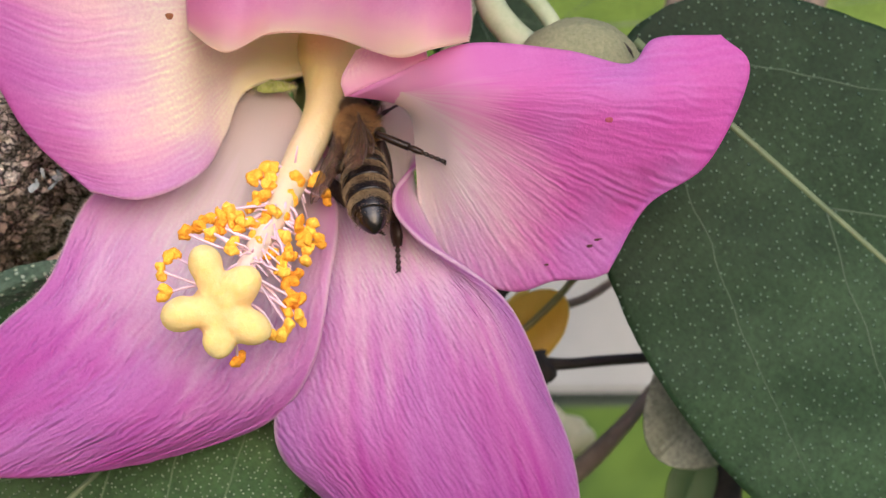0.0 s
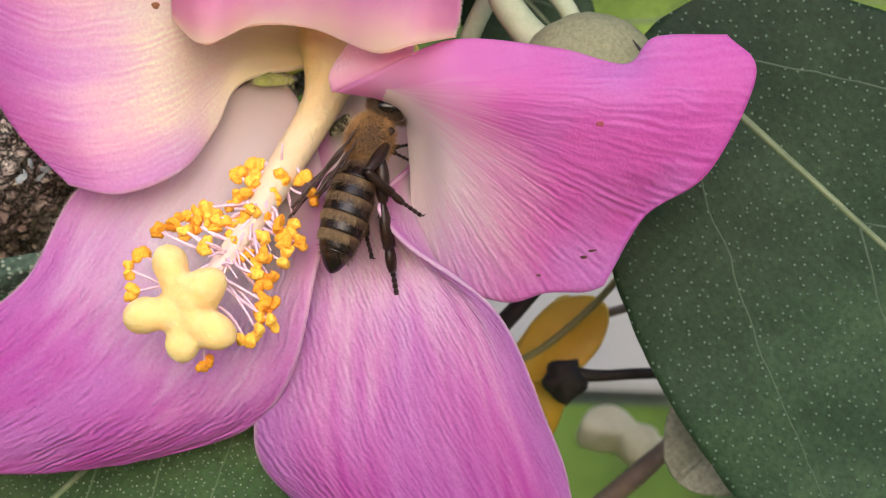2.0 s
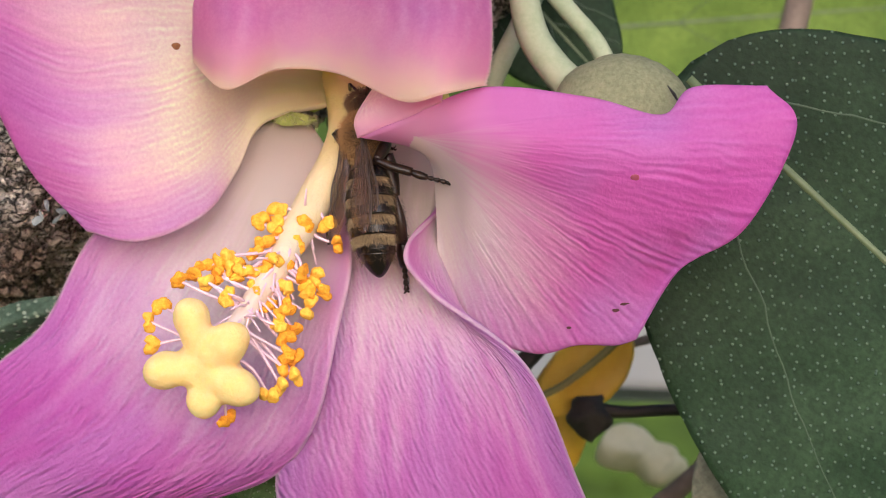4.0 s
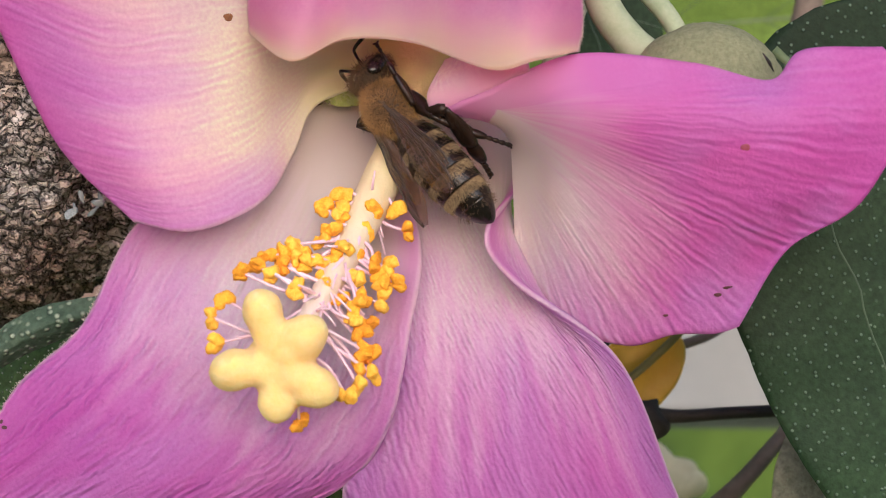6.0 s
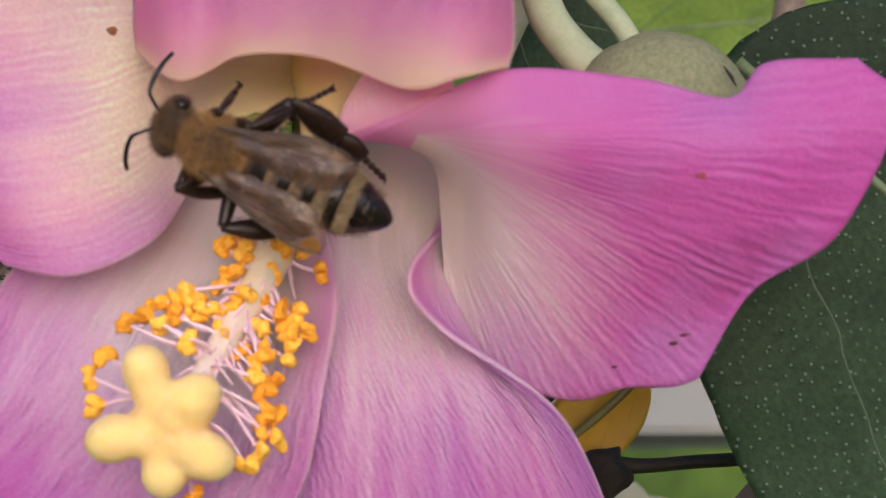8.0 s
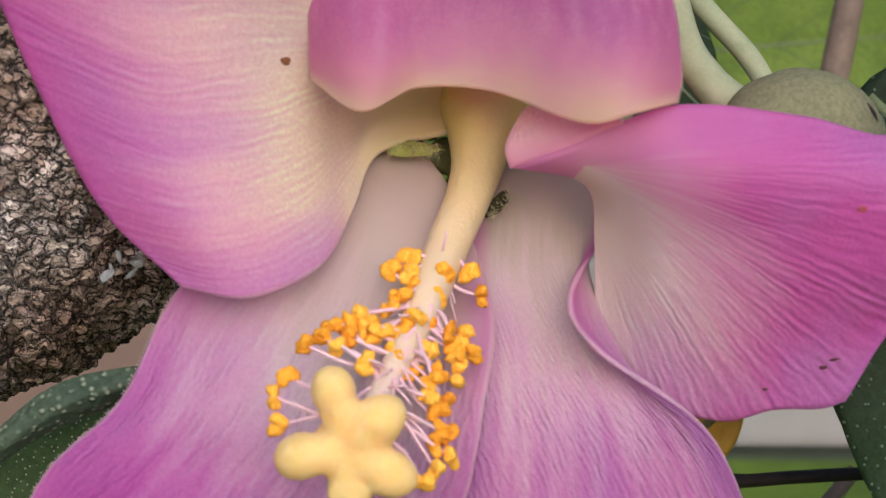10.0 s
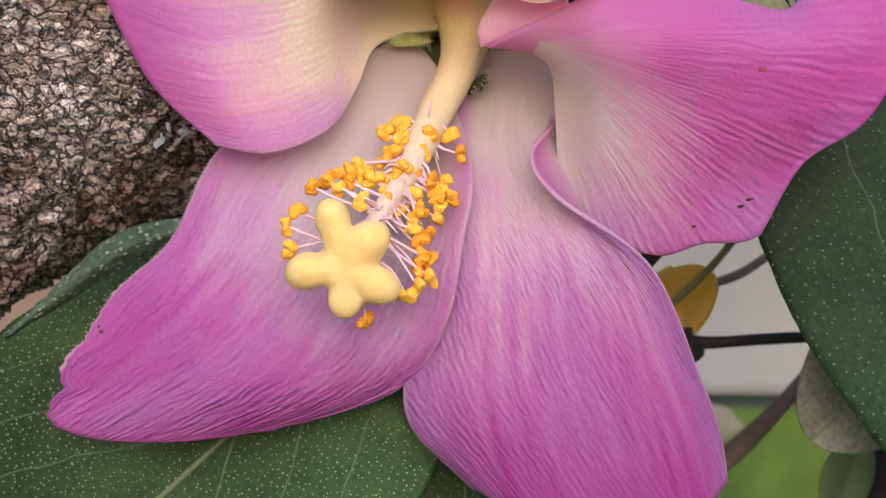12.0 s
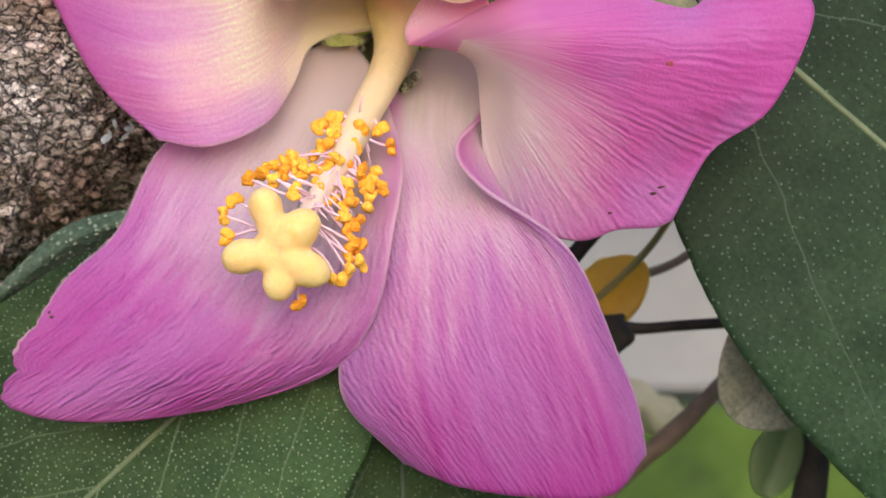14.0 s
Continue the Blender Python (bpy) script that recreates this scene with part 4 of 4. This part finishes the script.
        for k in range(count):
            a = rng.uniform(-1, 1)
            p = Vector((cx + a * rx * math.cos(radians(tilt)), cy + rng.uniform(-0.2, 0.3), cz - a * rx * math.sin(radians(tilt)) + rng.uniform(-0.6, 1.0) * rz))
            q = p + Vector((rng.uniform(-0.15, 0.45), -rng.uniform(0.1, 0.35), rng.uniform(-0.5, 0.1)))
            tube(bm, (p * MM, q * MM), (0.022 * MM, 0.006 * MM), 3)
        tagged(part("hair_tuft", bm, HAIR_MAT, root, "tuft of green hairs in the throat", local=False), kind="stuff")


flower()


# ---- the honey bee; in its own space y points to its head, z to its back, mm from the tail
BEE_SIZE = 0.92


def bee_materials():
    n = Nodes("tergite")
    y = n.add("SeparateXYZ", Vector=n.add("TexCoord").outputs["Generated"]).outputs[1]
    ragged = n.math("ADD", y, n.math("MULTIPLY", n.math("SUBTRACT", n.noise(n.coords("Object"), 2600.0, 3.0, 0.7), 0.5), 0.30))
    colour = n.ramp(ragged, [(0.40, (0.008, 0.005, 0.004)), (0.54, (0.022, 0.012, 0.007)), (0.66, (0.060, 0.034, 0.016)), (0.94, (0.15, 0.092, 0.044))])
    gloss = n.ramp(ragged, [(0.45, (0.26, 0.26, 0.26)), (0.65, (0.7, 0.7, 0.7))])
    tergite = n.finish(colour, gloss, n.bump(n.noise(n.coords("Object"), 6000.0, 3.0), 0.00003), Specular_IOR_Level=0.35)
    black = plain_material("chitin", (0.005, 0.004, 0.004), (0.013, 0.008, 0.006), 2500.0, 0.22, 0.00002, Specular_IOR_Level=0.45)
    pelt = plain_material("pelt", (0.030, 0.018, 0.009), (0.07, 0.040, 0.018), 2500.0, 0.8)
    leg = plain_material("leg_chitin", (0.007, 0.004, 0.003), (0.030, 0.014, 0.008), 1800.0, 0.34, 0.00003, Specular_IOR_Level=0.3)
    fur = plain_material("fur", (0.20, 0.105, 0.033), (0.45, 0.255, 0.09), 900.0, 0.7)
    band = plain_material("band_fur", (0.19, 0.125, 0.055), (0.37, 0.27, 0.14), 900.0, 0.7)
    darkfur = plain_material("short_fur", (0.08, 0.045, 0.02), (0.19, 0.11, 0.05), 900.0, 0.7)
    n = Nodes("wing")
    veil = n.noise(n.coords("Object"), 700.0, 3.0)
    crumple = n.noise(n.coords("Object", (2.2, 0.5, 1.0)), 1500.0, 2.0)
    n.finish(n.ramp(veil, [(0.3, (0.085, 0.042, 0.025)), (0.7, (0.17, 0.092, 0.055))]), 0.22, n.bump(n.math("ADD", veil, n.math("MULTIPLY", crumple, 0.5)), 0.00022), Alpha=0.36, Specular_IOR_Level=0.6)
    vein = plain_material("wing_vein", (0.03, 0.018, 0.012), (0.07, 0.045, 0.03), 900.0, 0.4)
    return tergite, black, leg, fur, band, darkfur, n.mat, vein, pelt


def hairs(bm, rng, count, spot, length, width=0.022):
    """Thin bent hairs; spot() gives a root and a way out, in mm."""
    for _ in range(count):
        p, d = spot()
        d = (d + Vector((rng.gauss(0, 0.35), rng.gauss(0, 0.35), rng.gauss(0, 0.35)))).normalized()
        L = length * rng.uniform(0.5, 1.15)
        s = d.orthogonal().normalized() * width
        t = d.cross(s)
        mid = p + d * L * 0.55
        tip = p + d * L + Vector((rng.gauss(0, 0.14), rng.gauss(-0.1, 0.14), rng.gauss(0, 0.14))) * L
        a, b, c = [bm.verts.new((p + q) * MM) for q in (s, -0.5 * s + 0.87 * t, -0.5 * s - 0.87 * t)]
        f, g, h = [bm.verts.new((mid + 0.6 * q) * MM) for q in (s, -0.5 * s + 0.87 * t, -0.5 * s - 0.87 * t)]
        e = bm.verts.new(tip * MM)
        for face in ((a, b, g, f), (b, c, h, g), (c, a, f, h), (f, g, e), (g, h, e), (h, f, e)):
            bm.faces.new(face)


# hip, way of the knee, lengths of thigh and of shin with foot, stoutness
LEG_PLAN = {
    "front_right": ((1.0, 9.8, -1.0), (1.0, -0.5, 0.9), 2.1, 4.2, 0.24),
    "front_left": ((-1.0, 9.8, -1.0), (-1.0, -0.5, 0.9), 2.1, 4.2, 0.24),
    "mid_right": ((1.0, 8.7, -0.95), (0.6, -1.0, 0.5), 2.4, 5.0, 0.33),
    "mid_left": ((-1.0, 8.7, -0.95), (-1.0, 0.3, 0.9), 2.4, 5.0, 0.33),
    "hind_right": ((0.95, 7.7, -0.9), (1.0, 0.0, 0.4), 2.7, 6.3, 0.40),
    "hind_left": ((-0.95, 7.7, -0.9), (-1.0, 0.2, 0.6), 2.7, 6.3, 0.31),
}
# where the feet are held in flight, in the bee's space
TUCKED = {"front_right": (1.6, 8.4, -3.2), "front_left": (-1.6, 8.6, -3.2), "mid_right": (2.4, 6.0, -2.8), "mid_left": (-2.0, 6.2, -2.8), "hind_right": (1.8, 1.6, -2.6), "hind_left": (-1.5, 1.8, -2.6)}


def leg_bend(name, foot):
    """Poses of a leg and of its shin that bring the foot to a place in the bee's space, in mm."""
    hip, pole, a, b, _ = LEG_PLAN[name]
    hip, pole = Vector(hip), Vector(pole)
    way = Vector(foot) - hip
    reach = min(max(way.length, b - a + 0.15), a + b - 0.05)
    way.normalize()
    across = way.cross(pole).normalized()
    rise = across.cross(way)
    lift = math.acos(max(-1.0, min(1.0, (a * a + reach * reach - b * b) / (2 * a * reach))))
    y = way * math.cos(lift) + rise * math.sin(lift)
    turn = Matrix((across, y, across.cross(y))).transposed().to_4x4()
    inner = math.acos(max(-1.0, min(1.0, (a * a + b * b - reach * reach) / (2 * a * b))))
    return Matrix.Translation(hip * MM) @ turn, pose(0, a * MM, 0, math.degrees(inner) - 180.0, 0, 0)


def bee():
    tergite, black, legm, furm, band, darkfur, wingm, veinm, pelt = bee_materials()
    rng = random.Random(11)
    root = new("honey_bee")
    tagged(root, "brown and black banded honey bee foraging in the flower", "bee")
    root.empty_display_size = 0.003
    root.scale = (BEE_SIZE,) * 3

    # abdomen: six overlapping plates, blunt at the tail
    ys = np.array([0.0, 0.12, 0.35, 0.8, 1.45, 2.4, 3.6, 4.9, 6.2, 7.1, 7.5])
    rs = np.array([0.10, 0.31, 0.55, 0.88, 1.20, 1.46, 1.60, 1.62, 1.42, 1.00, 0.55])

    def girth(y):
        return float(np.interp(y, ys, rs))

    def droop(y):
        return -0.45 * ((7.0 - y) / 7.0) ** 2

    cuts = (0.0, 1.35, 2.5, 3.7, 4.9, 6.1, 7.4)
    for k in range(6):
        y0, y1 = cuts[k], cuts[k + 1] + 0.12
        bm = bmesh.new()
        rings = []
        for i in range(11):
            y = y0 + (y1 - y0) * (i / 10) ** (1.6 if k == 0 else 1.0)
            lip = 1.05 - 0.065 * i / 10
            r = girth(y) * lip
            ring = []
            for j in range(40):
                a = 2 * math.pi * j / 40
                roof = 1.0 + (0.05 * max(0.0, math.sin(a)) ** 6 if k == 0 else 0.0)
                ring.append(bm.verts.new(Vector((r * math.cos(a), y, 0.90 * r * roof * math.sin(a) + droop(y))) * MM))
            rings.append(ring)
        for a, b in zip(rings, rings[1:]):
            for j in range(40):
                bm.faces.new((a[j], b[j], b[(j + 1) % 40], a[(j + 1) % 40]))
        bm.faces.new(rings[0])
        bm.faces.new(rings[-1][::-1])
        part("tergite", bm, black if k == 0 else tergite, root, "glossy black tail plate" if k == 0 else "")

    def on_band():
        k = rng.choice((1, 1, 1, 2, 2, 3, 4))
        y = cuts[k + 1] - rng.uniform(0.02, 0.58)
        a = rng.uniform(-0.5, math.pi + 0.5)
        r = girth(y)
        return Vector((r * math.cos(a), y, 0.90 * r * math.sin(a) + droop(y))), Vector((math.cos(a), -1.6, math.sin(a)))

    def on_abdomen():
        y = rng.uniform(0.9, 7.2)
        a = rng.choice((rng.uniform(math.pi * 0.8, 2.2 * math.pi), rng.uniform(0, 2 * math.pi)))
        r = girth(y)
        return Vector((r * math.cos(a), y, 0.90 * r * math.sin(a) + droop(y))), Vector((math.cos(a), -0.9, math.sin(a)))

    bm = bmesh.new()
    hairs(bm, rng, 3800, on_band, 0.26, 0.013)
    tagged(part("fur", bm, band, root, "pale tan hairs in bands across the abdomen", smooth=False), kind="stuff")
    bm = bmesh.new()
    hairs(bm, rng, 2600, on_abdomen, 0.36, 0.010)
    tagged(part("fur", bm, darkfur, root, "short brown hairs on the abdomen", smooth=False), kind="stuff")

    # thorax
    thorax = part("thorax", blob((0, 8.9, 0.1), (1.38, 1.65, 1.38), None, 32, 22), pelt, root)
    bm = bmesh.new()

    def on_thorax():
        d = Vector((rng.gauss(0, 1), rng.gauss(0, 1), rng.gauss(0.2, 1))).normalized()
        return Vector((1.33 * d.x, 8.9 + 1.6 * d.y, 0.1 + 1.33 * d.z)), d

    hairs(bm, rng, 9000, on_thorax, 0.52, 0.010)
    tagged(part("fur", bm, furm, thorax, "dense tawny fur", smooth=False), kind="stuff")
    part("waist", blob((0, 7.35, -0.1), (0.75, 0.6, 0.7), None, 20, 12), pelt, root)

    # head with eyes and feelers
    head = part("head", blob((0, 11.15, -0.45), (1.35, 0.8, 1.3), pose(0, 0, 0, 25), 28, 18), pelt, root)
    bm = bmesh.new()

    def on_head():
        d = Vector((rng.gauss(0, 0.8), rng.gauss(0, 1), rng.gauss(0.3, 1))).normalized()
        return Vector((1.35 * d.x, 11.15 + 0.75 * d.y, -0.45 + 1.35 * d.z)), d

    hairs(bm, rng, 2600, on_head, 0.46, 0.012)
    tagged(part("fur", bm, darkfur, head, "short brown face hair", smooth=False), kind="stuff")
    for s in (-1, 1):
        part("eye", blob((1.12 * s, 11.2, -0.4), (0.38, 0.52, 0.9), pose(0, 0, 0, 20, 0, 14 * s), 20, 14), black, head, "glossy black eye")
        bm = smooth_tube(((0.35 * s, 11.8, -0.1), (0.8 * s, 12.3, 0.15), (1.15 * s, 12.6, 0.2), (1.8 * s, 12.7, -0.2), (2.5 * s, 12.65, -0.7), (3.0 * s, 12.5, -1.1)), (0.09, 0.08, 0.10, 0.12, 0.12, 0.10), 30, 8)
        part("antenna", bm, black, head, "dark elbowed feeler")

    # wings folded back over the abdomen
    wings = []
    for s in (-1, 1):
        for kind, span, wide, base, splay, tilt, lift in (("forewing", 6.9, 2.1, (1.0, 9.1, 1.05), 8, 14, 6), ("hindwing", 4.9, 1.5, (1.05, 8.4, 0.8), 13, 20, 4)):
            nu, nv = 36, 16
            grid = np.zeros((nu, nv, 3))
            for i in range(nu):
                q = i / (nu - 1)
                w = wide * (0.16 + 0.84 * math.sin(min(1.0, q * 1.25 + 0.02) * math.pi / 2) ** 1.3) * (1 - max(0.0, (q - 0.75) / 0.25) ** 2.4 * 0.82)
                for j in range(nv):
                    v = j / (nv - 1)
                    grid[i, j] = (-s * (v - 0.3) * w, -q * span + 0.6 * v * (1 - q), 0.07 * math.sin(v * 9 + q * 3) + 0.05 * math.sin(q * 17 + v * 4) - 0.55 * (v - 0.3) ** 2)
            wing = sheet_mesh("wing", grid, wingm, root, 0.02, "translucent brown %s" % kind, local=True)
            wings.append((wing, (base[0] * s * MM, base[1] * MM, base[2] * MM), lift, s * tilt, s * splay))
            wing.matrix_local = pose(*wings[-1][1], -lift, s * tilt, s * splay)
            for v0, v1, q1 in ((0.0, 0.0, 1.0), (0.04, 0.10, 0.95), (0.12, 0.3, 0.92), (0.16, 0.48, 0.88), (0.2, 0.66, 0.82), (0.3, 0.95, 0.66)):
                path = []
                for q in np.linspace(0.0, q1, 16):
                    i, j = q * (nu - 1), (v0 + (v1 - v0) * q / q1) * (nv - 1)
                    path.append(Vector(grid[int(i), int(round(j))] + np.array((0, 0, 0.02))) * MM)
                part("vein", tube(bmesh.new(), path, [0.05 * MM if v0 == 0 else 0.022 * MM] * 16, 5), veinm, wing)

    # legs: thigh, shin and foot along y from the hip and from the knee
    legs = {}
    for name, (hip, pole, a, b, fat) in LEG_PLAN.items():
        hind = name.startswith("hind")
        thigh = part("leg", smooth_tube(((0, 0, 0), (0, a * 0.35, -0.06), (0, a * 0.7, -0.04), (0, a, 0)), (fat * 0.9, fat * 1.25, fat * 1.1, fat * 0.75), 14, 12), legm, root)
        s1, s2 = (0.46, 0.72) if hind else (0.46, 0.66)
        wide = 1.8 if hind else 1.0
        bm = smooth_tube(((0, -0.05, 0), (0, b * s1 * 0.5, 0.10), (0, b * s1, 0)), (fat * 0.65, fat * 0.95 * wide, fat * 0.95 * wide), 12, 12)
        for v in bm.verts:
            v.co.x *= 0.6 if hind else 0.85

        def on_shin():
            y, e = rng.uniform(0.3, b * s1), rng.uniform(0, 2 * math.pi)
            r = fat * (0.7 + 0.25 * min(1.0, y / (b * s1) * 2)) * wide
            return Vector((0.6 * r * math.cos(e), y, r * math.sin(e) + 0.06)), Vector((math.cos(e), 1.0, math.sin(e)))

        hairs(bm, rng, 160 if hind else 70, on_shin, 0.34 if hind else 0.2, 0.012)
        shin = part("shin", bm, legm, thigh)
        bm = smooth_tube(((0, b * s1 - 0.05, 0), (0, b * (s1 + s2) / 2, 0.04), (0, b * s2, 0)), (fat * 0.6 * wide, fat * 0.85 * wide, fat * 0.6 * wide), 8, 10)
        for v in bm.verts:
            v.co.x *= 0.6 if hind else 0.85
        step = b * (0.97 - s2) / 4
        for q in range(4):
            y0 = b * s2 + step * q
            tube(bm, [Vector((0, y0 + step * f, -0.05 * (q + f))) * MM for f in (0, 0.3, 0.75, 1)], [fat * k * MM for k in (0.28, 0.36, 0.5, 0.34)], 8)
        for q in (-1, 1):
            tube(bm, [Vector(p) * MM for p in ((0, b * 0.97, -0.2), (0.14 * q, b * 0.99, -0.22), (0.2 * q, b, -0.38))], [0.08 * MM, 0.06 * MM, 0.015 * MM], 6)
        foot = part("foot", bm, legm, thigh)
        bent, knee = leg_bend(name, TUCKED[name])
        thigh.matrix_local = bent
        shin.matrix_local = foot.matrix_local = knee
        legs[name] = (thigh, shin, foot)
    return root, legs, wings


BEE, LEGS, WINGS = bee()

# seconds, tail and middle of the thorax in mm, roll
BEE_ROWS = [
    (0.0, (-0.7, -0.8, 4.31), (-1.14, 4.54, 10.51), -46),
    (0.5, (-0.73, -0.8, 3.73), (-1.17, 4.4, 10.04), -44),
    (1.0, (-0.27, -0.8, 3.83), (-1.78, 4.45, 9.92), -38),
    (1.5, (0.17, 0.0, 1.5), (-0.15, 1.6, 9.6), -66),
    (2.0, (-2.25, 0.6, 2.1), (0.25, 2.2, 9.9), -84),
    (2.4, (-2.0, 0.9, 2.7), (-0.9, 4.0, 10.8), -68),
    (3.4, (-1.3, 1.6, 3.9), (-1.8, 4.5, 12.3), -48),
    (4.3, (-0.95, 2.0, 4.66), (-1.95, 3.6, 12.86), -52),
    (4.5, (-0.95, 2.0, 4.66), (-1.95, 3.6, 12.86), -52),
    (5.0, (-0.91, 2.0, 4.7), (-2.08, 3.6, 12.79), -54),
    (5.5, (-0.75, 1.8, 4.18), (-2.47, 3.4, 12.35), -52),
    (6.0, (0.91, 1.8, 6.67), (-4.55, 3.4, 13.18), -54),
    (6.5, (1.46, 3.0, 9.42), (-5.26, 4.6, 13.85), -50),
    (7.0, (-0.58, 0.8, 9.09), (-5.47, 4.67, 14.4), -52),
    (7.5, (0.54, 1.2, 7.93), (-5.55, 2.8, 13.41), -46),
    (7.7, (1.22, 1.0, 7.74), (-5.59, 2.7, 11.96), -36),
    (8.2, (-3.0, -8.0, 10.0), (-12.0, -9.0, 14.0), 0),
    (8.7, (-22.0, -25.0, 16.0), (-32.0, -28.0, 20.0), 0),
    (9.3, (-80.0, -60.0, 40.0), (-90.0, -65.0, 44.0), 0),
    (10.0, (-240.0, -120.0, 120.0), (-250.0, -124.0, 124.0), 0),
    (14.0, (-900.0, -500.0, 500.0), (-910.0, -504.0, 504.0), 0),
]
# places on the petals where the feet hold, in mm, at the bee's own times
FOOTHOLDS = {
    "mid_right": {0.0: (4.0, 1.0, 8.4), 0.5: (4.05, 1.0, 8.5), 1.0: (4.0, 1.0, 8.45), 1.5: (4.05, 1.0, 8.35), 2.0: (3.2, 2.2, 5.2), 2.4: (3.2, 2.0, 6.5), 3.4: (3.3, 1.6, 9.3), 4.3: (3.35, 1.5, 9.95), 4.5: (3.35, 1.5, 9.95), 5.0: (3.5, 1.4, 10.0), 5.5: (3.5, 1.4, 10.05), 6.0: (2.2, 2.2, 10.75), 6.5: (1.6, 2.8, 11.75), 7.0: (0.75, -1.0, 14.4), 7.5: (0.87, -1.2, 14.3), 7.7: (0.95, -1.2, 14.4)},
    "hind_right": {0.0: (1.56, 2.9, 0.22), 0.5: (1.7, 2.8, 0.05), 1.0: (1.67, 2.9, 0.2), 1.5: (1.88, 2.9, 0.25), 2.0: (1.92, 2.9, -0.15), 2.4: (1.7, 3.0, 0.8), 3.4: (1.2, 3.6, 2.2), 4.3: (0.9, 4.1, 2.95), 4.5: (0.9, 4.1, 2.95), 5.0: (0.85, 4.1, 2.8), 5.5: (0.85, 4.1, 2.8), 6.0: (1.4, 4.5, 9.2), 6.5: (1.3, 4.5, 8.3), 7.0: (1.15, 4.5, 8.2), 7.5: (3.1, 4.0, 9.2), 7.7: (3.1, 4.0, 9.2)},
    "front_right": {0.0: (1.3, 5.5, 12.2), 0.5: (0.95, 4.2, 12.4), 1.0: (1.1, 5.5, 12.2), 1.5: (2.6, 4.3, 11.0), 2.0: (2.6, 5.0, 9.6), 2.4: (2.5, 4.8, 10.2), 3.4: (1.8, 4.0, 13.0), 4.3: (0.8, 3.0, 14.8), 4.5: (0.8, 3.0, 14.8), 5.0: (0.6, 3.0, 14.9), 5.5: (0.2, 3.0, 15.0), 6.0: (-5.1, 2.6, 16.2), 6.5: (-5.9, 2.6, 16.4), 7.0: (-5.2, 3.5, 16.9), 7.5: (-4.7, 1.6, 16.1), 7.7: (-5.7, 1.6, 16.1)},
}


def bee_pose(tail, ahead, roll):
    """The bee with its tail at a place and its head towards another; roll turns its back about its length."""
    f = (Vector(ahead) - Vector(tail)).normalized()
    up = Vector((0, -1, 0))
    up = (up - f * up.dot(f)).normalized()
    m = Matrix((f.cross(up), f, up)).transposed().to_4x4()
    return Matrix.Translation(Vector(tail) * MM) @ m @ pose(0, 0, 0, 0, roll, 0)


def motions():
    walk(BEE, [(t, bee_pose(tail, ahead, roll)) for t, tail, ahead, roll in BEE_ROWS])
    for name, holds in FOOTHOLDS.items():
        bends = []
        for t, tail, ahead, roll in BEE_ROWS:
            at = bee_pose(tail, ahead, roll).inverted() @ (Vector(holds[t]) * MM) / MM / BEE_SIZE if t in holds else Vector(TUCKED[name])
            bends.append((t, *leg_bend(name, at)))
        thigh, shin, foot = LEGS[name]
        walk(thigh, [(t, m) for t, m, k in bends])
        walk(shin, [(t, k) for t, m, k in bends])
        walk(foot, [(t, k) for t, m, k in bends])
    # the wings rise a little and fall: degrees above their rest
    for wing, base, lift, tilt, splay in WINGS:
        walk(wing, [(t, pose(*base, -lift - up, tilt, splay)) for t, up in ((0.0, 9), (1.0, 5), (1.5, 13), (2.2, 13), (3.3, 7), (4.3, 0), (6.0, 2), (6.5, 8), (7.0, 8), (7.4, 3), (7.7, 0), (14.0, 0))])


motions()
